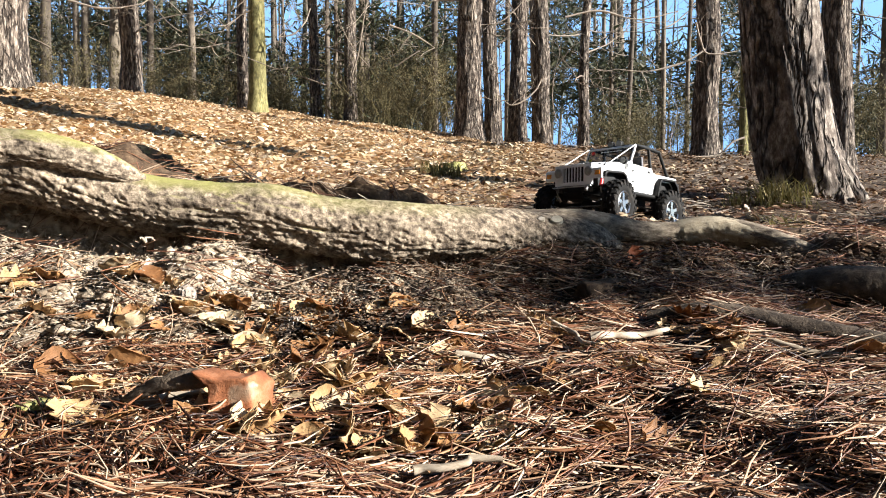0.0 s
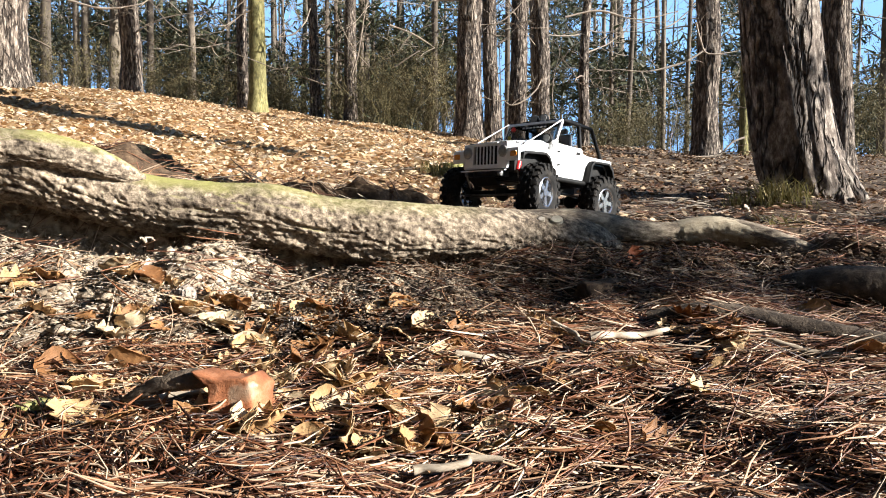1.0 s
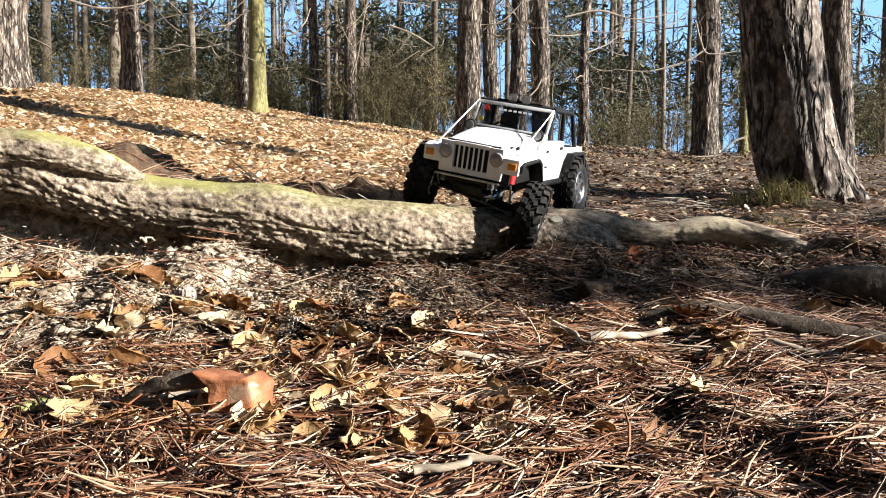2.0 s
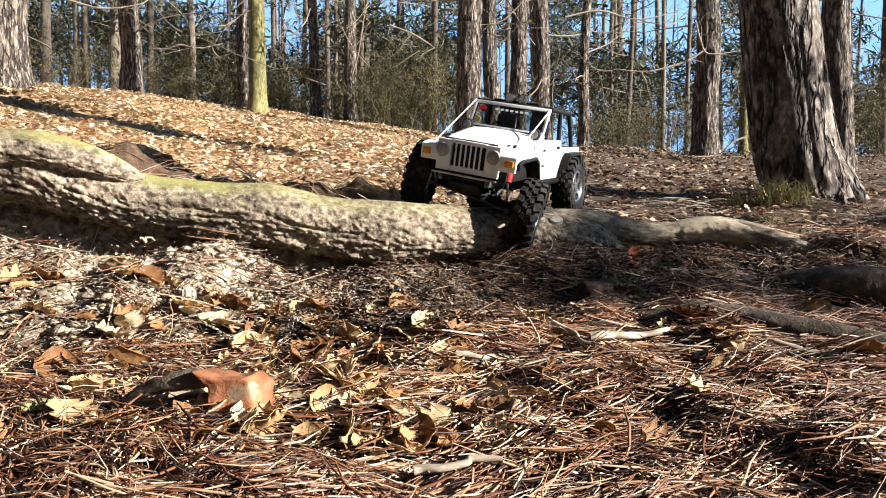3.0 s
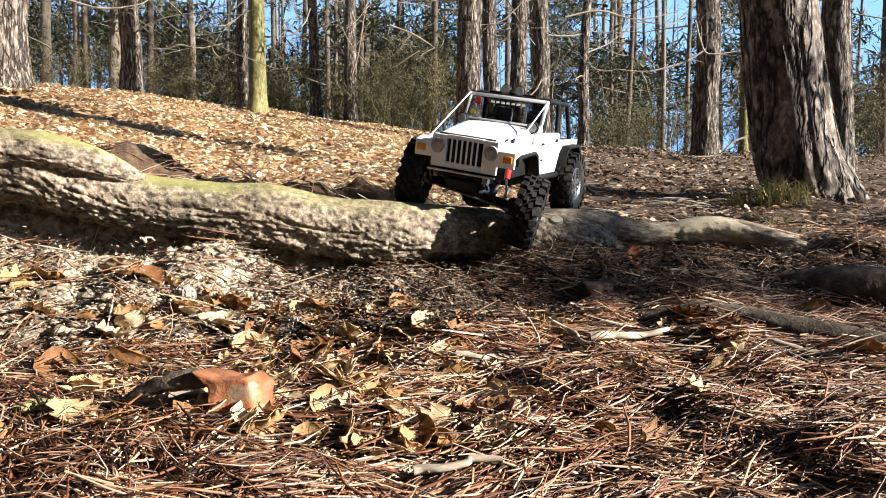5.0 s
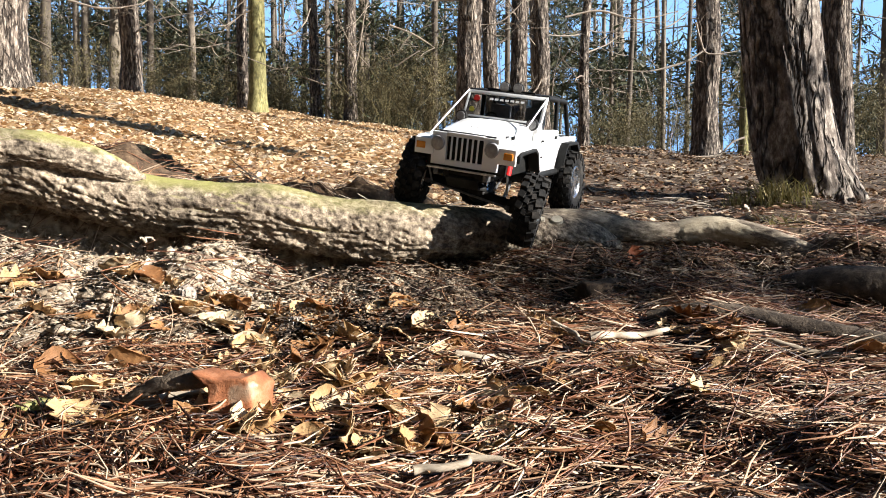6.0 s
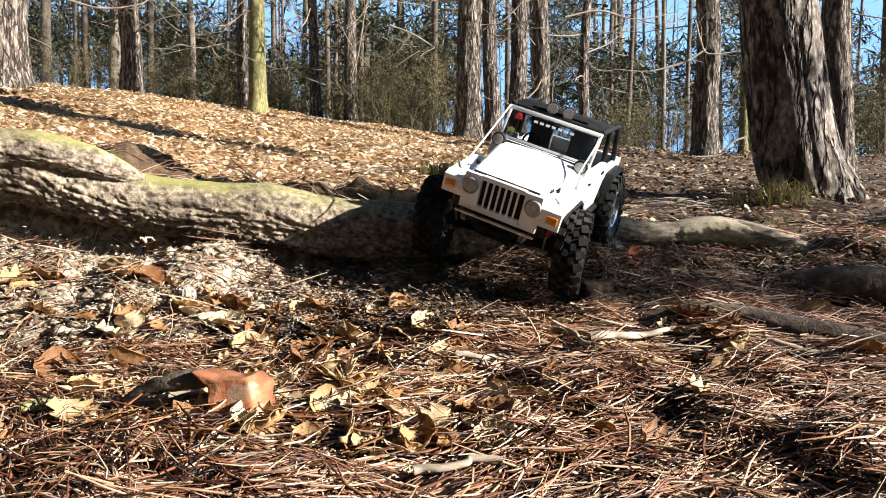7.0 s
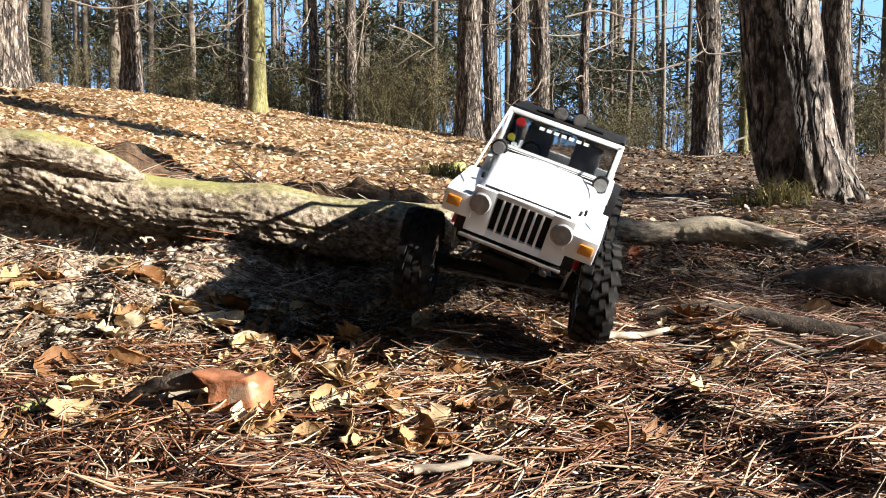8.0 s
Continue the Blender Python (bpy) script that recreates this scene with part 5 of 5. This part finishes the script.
    car_part("bracket", lambda bm: rod(bm, (s * 0.066, -0.069, 0.1165), (s * 0.070, -0.052, 0.108), 0.0018, 8), BLACK, bevel=0, parent=mir)

    def bars(bm):
        for a, b in (((0.072, -0.024, 0.161), (0.0715, 0.088, 0.1535)), ((0.0715, 0.036, 0.157), (0.074, 0.042, 0.10)), ((0.0715, 0.088, 0.1535), (0.0735, 0.128, 0.086))):
            rod(bm, (s * a[0], *a[1:]), (s * b[0], *b[1:]), 0.0042, 10)
    car_part("roll_bar", bars, BLACK, bevel=0)
    damper = car_part("red_damper", lambda bm: rod(bm, (s * 0.070, -0.1715, 0.058), (s * 0.0705, -0.1775, 0.040), 0.0060, 16), RED, "red shock absorber", bevel=0)
    car_part("piston", lambda bm: rod(bm, (s * 0.0705, -0.1770, 0.041), (s * 0.068, -0.162, 0.006), 0.0018, 10), METAL, "bare steel piston", bevel=0, parent=damper)
    car_part("frame_rail", lambda bm: block(bm, min(s * 0.026, s * 0.034), max(s * 0.026, s * 0.034), -0.185, 0.15, 0.022, 0.036), BLACK, bevel=0.001)
    car_part("suspension_link", lambda bm: rod(bm, (s * 0.032, -0.05, 0.010), (s * 0.055, -0.142, -0.006), 0.003, 8), METAL, bevel=0)
    car_part("seat", lambda bm: (block(bm, s * 0.034 - 0.020, s * 0.034 + 0.020, 0.0, 0.04, 0.075, 0.090), block(bm, s * 0.034 - 0.019, s * 0.034 + 0.019, 0.030, 0.042, 0.085, 0.138)), SEATGREY, "grey bucket seat", bevel=0.004)

car_part("cowl", lambda bm: prism(bm, [(-0.066, 0.06), (-0.066, 0.1095), (-0.052, 0.1155), (-0.044, 0.1165), (-0.044, 0.06)], -0.0755, 0.0755), WHITE, bevel=0.002)
car_part("tub_floor", lambda bm: block(bm, -0.0725, 0.0725, -0.068, 0.163, 0.034, 0.050), BLACK, bevel=0)
car_part("tailgate", lambda bm: block(bm, -0.0725, 0.0725, 0.159, 0.165, 0.042, 0.0865), WHITE, bevel=0.001)
car_part("dashboard", lambda bm: block(bm, -0.068, 0.068, -0.044, -0.018, 0.085, 0.112), BLACK, bevel=0.003)


def tilt_frame(p, q):
    """Point on the leaning windscreen plane: p across, q from sill 0 to top 1."""
    return Vector((p, -0.049 + 0.023 * q, 0.114 + 0.047 * q))


def screen_frame(bm):
    for q0, q1, x0, x1 in ((0.0, 0.09, -0.0745, 0.0745), (0.88, 1.0, -0.0745, 0.0745), (0.09, 0.88, -0.0745, -0.0695), (0.09, 0.88, 0.0695, 0.0745)):
        vs = [bm.verts.new(tilt_frame(x, q) + Vector((0, dy, -dy * 0.5))) for dy in (-0.0025, 0.0025) for x, q in ((x0, q0), (x1, q0), (x1, q1), (x0, q1))]
        for idx in ((3, 2, 1, 0), (4, 5, 6, 7), (0, 1, 5, 4), (1, 2, 6, 5), (2, 3, 7, 6), (3, 0, 4, 7)):
            bm.faces.new([vs[i] for i in idx])


windscreen = car_part("windscreen_frame", screen_frame, WHITE, bevel=0.0007)


def on_screen(bm, x0, x1, q0, q1, off=-0.0012, th=0.0008):
    vs = [bm.verts.new(tilt_frame(x, q) + Vector((0, off + d, 0))) for d in (0, th) for x, q in ((x0, q0), (x1, q0), (x1, q1), (x0, q1))]
    for idx in ((3, 2, 1, 0), (4, 5, 6, 7), (0, 1, 5, 4), (1, 2, 6, 5), (2, 3, 7, 6), (3, 0, 4, 7)):
        bm.faces.new([vs[i] for i in idx])


pane = car_part("windscreen_pane", lambda bm: on_screen(bm, -0.0698, 0.0698, 0.085, 0.885), GLASS, "clear windscreen pane", bevel=0, parent=windscreen, smooth=False)
pane.visible_shadow = False
car_part("screen_gasket", lambda bm: [on_screen(bm, *r, -0.0030, 0.001) for r in ((-0.0698, 0.0698, 0.075, 0.115), (-0.0698, 0.0698, 0.86, 0.885), (-0.0702, -0.0675, 0.11, 0.865), (0.0675, 0.0702, 0.11, 0.865))], BLACK, bevel=0, parent=windscreen, smooth=False)


def visor_bars(bm):
    for i in range(7):
        x = -0.031 + i * 0.0098
        on_screen(bm, x, x + 0.0062, 0.71, 0.785, -0.0024, 0.0006)


car_part("visor_marks", visor_bars, WHITE, "row of small white marks", bevel=0, parent=windscreen, smooth=False)
car_part("red_sticker", lambda bm: disc(bm, tilt_frame(-0.056, 0.72) + Vector((0, -0.0022, 0)), 0.0062, 0.0006, 20), RED, "round red sticker", bevel=0, parent=windscreen)
car_part("yellow_sticker", lambda bm: disc(bm, tilt_frame(-0.060, 0.30) + Vector((0, -0.0022, 0)), 0.0050, 0.0006, 16), YELLOW, "small yellow sticker", bevel=0, parent=windscreen)
car_part("roof", lambda bm: prism(bm, [(-0.024, 0.1600), (-0.022, 0.1640), (0.020, 0.1645), (0.046, 0.1620), (0.046, 0.1590), (0.020, 0.1610)], -0.0730, 0.0730), BLACK, "black soft roof panel", bevel=0.0012)
car_part("cabin_tray", lambda bm: block(bm, -0.069, 0.069, -0.018, 0.125, 0.072, 0.0745), BLACK, "black cabin tray", bevel=0)
car_part("rear_view_mirror", lambda bm: block(bm, -0.011, 0.011, -0.030, -0.027, 0.146, 0.152), BLACK, bevel=0.0008)
car_part("steering_wheel", lambda bm: [rod(bm, (-0.034 + 0.013 * math.cos(k * 0.5236), -0.012 + 0.004 * math.sin(k * 0.5236), 0.112 + 0.012 * math.sin(k * 0.5236)),
                                                      (-0.034 + 0.013 * math.cos((k + 1) * 0.5236), -0.012 + 0.004 * math.sin((k + 1) * 0.5236), 0.112 + 0.012 * math.sin((k + 1) * 0.5236)), 0.0016, 6) for k in range(12)], BLACK, "small black steering wheel", bevel=0)
for s in (-1, 1):
    car_part("headrest", lambda bm: block(bm, s * 0.034 - 0.009, s * 0.034 + 0.009, 0.030, 0.039, 0.139, 0.151), SEATGREY, "grey padded headrest", bevel=0.003)
pod = car_part("lamp_bar", lambda bm: rod(bm, (-0.045, -0.012, 0.1655), (0.045, -0.012, 0.1655), 0.0022, 10), BLACK, bevel=0)
for x in (-0.013, 0.013):
    # a rounded housing, a bracket and a lens in front of it
    def housing(bm):
        for k in range(4):
            y0, y1 = -0.0155 + 0.004 * k, -0.0115 + 0.004 * k
            rod(bm, (x, y0, 0.1715), (x, y1, 0.1715), (0.0100, 0.0098, 0.0089, 0.0068)[k], 26, (0.0098, 0.0089, 0.0068, 0.003)[k])
        block(bm, x - 0.002, x + 0.002, -0.014, -0.008, 0.1610, 0.164)
    lamp_ = car_part("roof_lamp", housing, BLACK, bevel=0, parent=pod)
    car_part("roof_lens", lambda bm: disc(bm, (x, -0.0165, 0.1715), 0.0088, 0.002, 26), LENS, "round grey lens", bevel=0, parent=pod)
car_part("front_bumper", lambda bm: (block(bm, -0.060, 0.060, -0.2045, -0.199, 0.0382, 0.0412)), METAL, "thin dull steel bumper bar", bevel=0.001)
car_part("chassis", lambda bm: (block(bm, -0.030, 0.030, -0.05, 0.09, 0.006, 0.026), block(bm, -0.020, 0.020, -0.175, -0.06, 0.02, 0.05), block(bm, -0.045, 0.045, -0.176, -0.165, 0.03, 0.042)), BLACK, bevel=0.002)
car_part("front_hood_seam", lambda bm: block(bm, -0.050, 0.050, -0.1893, -0.1885, 0.0965, 0.0994), DECAL, "thin dark gap above the grille", bevel=0)
car_part("rear_hood_seam", lambda bm: block(bm, -0.066, 0.066, -0.0640, -0.0625, 0.1085, 0.1166), DECAL, "thin dark gap before the windscreen", bevel=0)
for k in range(4):
    car_part("cowl_louvre", lambda bm: block(bm, -0.060, 0.060, -0.0600 + 0.0035 * k, -0.0585 + 0.0035 * k, 0.1115 + 0.0013 * k, 0.1135 + 0.0013 * k), SEATGREY, "grey cowl louvre", bevel=0)
car_part("winch", lambda bm: (rod(bm, (-0.022, -0.188, 0.034), (0.022, -0.188, 0.034), 0.0075, 14), block(bm, -0.034, -0.022, -0.196, -0.180, 0.026, 0.042), block(bm, 0.022, 0.034, -0.196, -0.180, 0.026, 0.042)), BLACK, "small black winch", bevel=0.001)
car_part("steering_servo", lambda bm: (block(bm, -0.028, 0.012, -0.172, -0.152, 0.016, 0.032), disc(bm, (-0.018, -0.174, 0.024), 0.005, 0.004, 14)), BLACK, "small steering servo", bevel=0.001)
car_part("skid_plate", lambda bm: prism(bm, [(-0.200, 0.026), (-0.186, 0.010), (-0.150, 0.004), (-0.150, 0.008), (-0.184, 0.014), (-0.198, 0.029)], -0.028, 0.028), BLACK, bevel=0.0006)
for s in (-1, 1):
    # black blocks added inside the arches, standing in for the deep shade there
    car_part("wheel_arch_liner", lambda bm: block(bm, min(s * 0.040, s * 0.0705), max(s * 0.040, s * 0.0705), -0.187, -0.074, 0.038, 0.0785), BLACK, bevel=0.002)
    car_part("rear_arch_liner", lambda bm: block(bm, min(s * 0.040, s * 0.0700), max(s * 0.040, s * 0.0700), 0.055, 0.155, 0.036, 0.074), BLACK, bevel=0.002)
    car_part("upper_link", lambda bm: rod(bm, (s * 0.020, -0.060, 0.022), (s * 0.040, -0.146, 0.008), 0.0024, 8), DARKSTEEL, "dark steel upper link", bevel=0)
    car_part("rear_link", lambda bm: rod(bm, (s * 0.030, 0.010, 0.008), (s * 0.055, 0.096, -0.004), 0.0028, 8), DARKSTEEL, "dark steel rear link", bevel=0)
    car_part("bumper_mount", lambda bm: (block(bm, s * 0.044 - 0.004, s * 0.044 + 0.004, -0.203, -0.176, 0.028, 0.038), disc(bm, (s * 0.044, -0.2045, 0.033), 0.0026, 0.004, 10)), DARKSTEEL, "dark steel bumper mount", bevel=0.0006)
    car_part("hood_latch", lambda bm: block(bm, s * 0.0625 - 0.0015, s * 0.0625 + 0.0015, -0.150, -0.142, 0.094, 0.100), BLACK, bevel=0.0004)
    for z in (0.060, 0.088):
        car_part("door_hinge", lambda bm: block(bm, min(s * 0.0810, s * 0.0835), max(s * 0.0810, s * 0.0835), -0.054, -0.046, z, z + 0.003), BLACK, bevel=0.0003)
    car_part("tail_light", lambda bm: block(bm, s * 0.066 - 0.005, s * 0.066 + 0.005, 0.164, 0.1675, 0.058, 0.070), RED, "red tail light", bevel=0.0006)
    car_part("rear_damper", lambda bm: rod(bm, (s * 0.050, 0.085, 0.05), (s * 0.062, 0.098, 0.006), 0.0040, 12), RED, "red rear shock absorber", bevel=0)
car_part("hood_decal", lambda bm: [block(bm, x, x + 0.003, -0.16, -0.1592, 0.1073, 0.1078) for x in (-0.008, -0.003, 0.003, 0.008)], DECAL, "row of dark marks", bevel=0)
car_part("fender_decal", lambda bm: (disc(bm, (0.0575, -0.165, 0.0985), 0.0016, 0.004, 12, (0, 0, 1)), disc(bm, (0.0575, -0.158, 0.0985), 0.0014, 0.004, 12, (0, 0, 1))), DECAL, "small dark mark", bevel=0)


# wheels: knobbly tyre on a spoked rim
def tyre(bm):
    R, w = 0.0555, 0.0235
    prof = [(-0.019, 0.030), (-0.0225, 0.036), (-w, 0.044), (-0.022, 0.0515), (-0.018, 0.0550), (0, R), (0.018, 0.0550), (0.022, 0.0515), (w, 0.044), (0.0225, 0.036), (0.019, 0.030)]
    n = 48
    rows = [[bm.verts.new((x, r * math.cos(2 * math.pi * k / n), r * math.sin(2 * math.pi * k / n))) for x, r in prof] for k in range(n)]
    for k in range(n):
        a, b = rows[k], rows[(k + 1) % n]
        for i in range(len(prof)):
            j = (i + 1) % len(prof)
            bm.faces.new((a[i], a[j], b[j], b[i]))
    lugs = 20
    for k in range(lugs):
        for s, off, xc, wx, ty in ((-1, 0.0, 0.0172, 0.0125, 0.0105), (1, 0.5, 0.0172, 0.0125, 0.0105), (-1, 0.5, 0.0055, 0.0085, 0.0090), (1, 0.0, 0.0055, 0.0085, 0.0090)):
            a = 360 * (k + off) / lugs
            m = pose(0, 0, 0, a, 0, 0) @ Matrix.Translation((s * xc, 0, 0.0562 if xc < 0.01 else 0.0548)) @ pose(0, 0, 0, 0, s * (12 if xc > 0.01 else 2), s * 14)
            q = block(bm, -wx / 2, wx / 2, -ty / 2, ty / 2, -0.004, 0.0042, m)
        for s in (-1, 1):
            m = pose(0, 0, 0, 360 * (k + (0.5 if s > 0 else 0)) / lugs, 0, 0) @ Matrix.Translation((s * 0.0235, 0, 0.0505)) @ pose(0, 0, 0, 0, 0, 0)
            block(bm, -0.0018, 0.0018, -0.0035, 0.0035, -0.0055, 0.0045, m)


def rim(bm):
    n = 36
    for s in (-1, 1):
        prof = [(s * 0.0195, 0.0310), (s * 0.0205, 0.0295), (s * 0.0175, 0.0270), (s * 0.008, 0.0255), (s * 0.002, 0.0255), (s * 0.002, 0.0300)]
        rows = [[bm.verts.new((x, r * math.cos(2 * math.pi * k / n), r * math.sin(2 * math.pi * k / n))) for x, r in prof] for k in range(n)]
        for k in range(n):
            for i in range(len(prof) - 1):
                bm.faces.new((rows[k][i], rows[k][i + 1], rows[(k + 1) % n][i + 1], rows[(k + 1) % n][i]))
        for k in range(5):
            m = pose(0, 0, 0, 72 * k, 0, 0)
            block(bm, min(s * 0.010, s * 0.0165), max(s * 0.010, s * 0.0165), -0.0045, 0.0045, 0.004, 0.0275, m)
        disc(bm, (s * 0.0135, 0, 0), 0.0085, 0.010, 18, (1, 0, 0))


def narrow(bm):
    bmesh.ops.scale(bm, vec=(0.84, 1, 1), verts=bm.verts[:])


wheels = {}
first = None
for key, x, y in (("fr", 0.108, -0.150), ("fl", -0.108, -0.150), ("rr", 0.092, 0.100), ("rl", -0.092, 0.100)):
    if first is None:
        wheel = new("wheel")
        wheel.parent = car
        bm = bmesh.new()
        tyre(bm)
        narrow(bm)
        part("tyre", bm, RUBBER, wheel, "black knobbly rubber tyre dusted with soil")
        bm = bmesh.new()
        rim(bm)
        narrow(bm)
        part("rim", bm, CHROME, wheel, "bright spoked rim")
        first = wheel
    else:
        wheel = copy_thing(first, pose(x, y, 0))
    wheel.matrix_basis = pose(x, y, 0)
    wheels[key] = wheel


def axle(bm):
    rod(bm, (-0.085, 0, 0), (0.085, 0, 0), 0.0075, 12)
    bmesh.ops.create_uvsphere(bm, u_segments=14, v_segments=10, radius=0.0165, matrix=Matrix.Translation((0.012, 0, 0)))
    for s in (-1, 1):
        block(bm, s * 0.078 - 0.006, s * 0.078 + 0.006, -0.010, 0.010, -0.013, 0.013)


axles = {}
for key, y in (("f", -0.150), ("r", 0.100)):
    axles[key] = car_part("front_axle" if key == "f" else "rear_axle", axle, BLACK, bevel=0)
    axles[key].matrix_basis = pose(0, y, 0)
car_part("steering_rod", lambda bm: (rod(bm, (-0.074, -0.017, -0.004), (0.074, -0.017, -0.004), 0.0020, 8), disc(bm, (0.074, -0.017, -0.004), 0.0045, 0.006, 12, (0, 0, 1)), disc(bm, (-0.074, -0.017, -0.004), 0.0045, 0.006, 12, (0, 0, 1))),
         DARKSTEEL, "dark steel steering rod", bevel=0, parent=axles["f"])

# seconds; place and turn of the body; drop and roll of the front axle; drop and roll of the rear axle; steering; wheel turn
DRIVE = [(0, 0.4759, 2.0142, 0.3073, -3.47, -2.40, -47.69, -0.0040, 0.0, -0.0100, 0.0, 6.0, 0.0),
         (0.1667, 0.4283, 1.9541, 0.3120, -3.05, -2.78, -46.97, -0.0040, 0.0, -0.0100, 0.2, 6.7, 73.2),
         (0.3333, 0.3806, 1.8941, 0.3167, -2.63, -3.15, -46.25, -0.0040, 0.0, -0.0100, 0.3, 7.3, 146.4),
         (0.5, 0.3330, 1.8340, 0.3214, -2.21, -3.52, -45.53, -0.0040, 0.0, -0.0100, 0.5, 8.0, 219.6),
         (0.6667, 0.2958, 1.7805, 0.3255, -2.26, -2.42, -44.98, -0.0040, 0.0, -0.0100, 0.7, 8.7, 281.9),
         (0.8333, 0.2586, 1.7270, 0.3296, -2.32, -1.31, -44.44, -0.0040, 0.0, -0.0100, 0.8, 9.3, 344.1),
         (1, 0.2214, 1.6735, 0.3337, -2.38, -0.20, -43.89, -0.0040, 0.0, -0.0100, 1.0, 10.0, 406.3),
         (1.1667, 0.1924, 1.6102, 0.3356, -1.96, -0.50, -41.04, -0.0040, 0.7, -0.0093, 0.7, 10.7, 472.8),
         (1.3333, 0.1633, 1.5470, 0.3375, -1.53, -0.79, -38.20, -0.0040, 1.3, -0.0087, 0.3, 11.3, 539.2),
         (1.5, 0.1343, 1.4837, 0.3394, -1.11, -1.09, -35.35, -0.0040, 2.0, -0.0080, 0.0, 12.0, 605.7),
         (1.7, 0.1290, 1.4254, 0.3407, 7.42, 11.87, -26.50, 0.0040, 9.0, -0.0020, -8.0, 13.0, 661.6),
         (3, 0.1232, 1.4267, 0.3411, 6.53, 11.03, -26.50, 0.0060, 9.0, 0.0000, -8.0, 13.0, 667.3),
         (3.5, 0.1233, 1.4206, 0.3411, 6.19, 10.37, -27.52, 0.0053, 9.0, -0.0007, -7.5, 13.0, 673.1),
         (4, 0.1217, 1.4174, 0.3445, 7.04, 10.17, -28.08, 0.0047, 9.0, -0.0013, -7.0, 13.0, 676.5),
         (4.5, 0.1153, 1.3917, 0.3464, 7.82, 10.69, -26.13, 0.0040, 9.0, -0.0020, -6.5, 13.0, 701.8),
         (6, 0.1122, 1.3730, 0.3525, 8.05, 9.75, -24.61, 0.0020, 9.0, -0.0040, -5.0, 13.0, 719.9),
         (6.5, 0.1059, 1.3142, 0.3506, 9.02, 11.68, -20.53, 0.0000, 9.0, -0.0040, -7.0, 12.0, 776.4),
         (6.7, 0.1293, 1.2366, 0.3220, 20.13, 25.79, -15.08, 0.0020, -3.0, -0.0040, -12.0, 11.0, 853.8),
         (7, 0.1490, 1.2032, 0.2988, 15.97, 20.33, -21.36, 0.0080, -7.0, -0.0040, -10.0, 10.0, 890.8),
         (7.5, 0.1517, 1.1926, 0.2951, 15.52, 16.98, -22.53, 0.0050, -6.0, -0.0040, -9.3, 9.0, 901.3),
         (7.7, 0.1427, 1.1961, 0.2898, 14.68, 23.34, -19.35, 0.0030, -7.0, -0.0040, -9.0, 14.0, 910.6),
         (7.8, 0.1379, 1.1363, 0.2835, 15.44, 25.23, -16.08, 0.0000, -8.0, -0.0040, -9.0, 11.5, 967.9),
         (7.9, 0.1331, 1.0764, 0.2773, 16.20, 27.12, -12.81, -0.0030, -10.0, -0.0040, -9.0, 9.0, 1025.3),
         (8, 0.1170, 1.0113, 0.2662, 14.73, 20.98, -11.37, -0.0060, -11.0, -0.0040, -8.0, 8.0, 1089.3)]


def motions():
    walk(car, [(r[0], pose(*r[1:7])) for r in DRIVE])
    for key, y, i in (("f", -0.150, 7), ("r", 0.100, 9)):
        rows = [(r[0], pose(0, y, r[i], 0, r[i + 1], 0)) for r in DRIVE]
        walk(axles[key], rows)
        for side, s in (("r", 1), ("l", -1)):
            walk(wheels[key + side], [(r[0], pose(0, y, r[i], 0, r[i + 1], 0) @ pose(s * (0.106 if key == "f" else 0.092), 0, 0, 0, 0, r[11] if key == "f" else 0) @ pose(0, 0, 0, r[12], 0, 0)) for r in DRIVE])


motions()
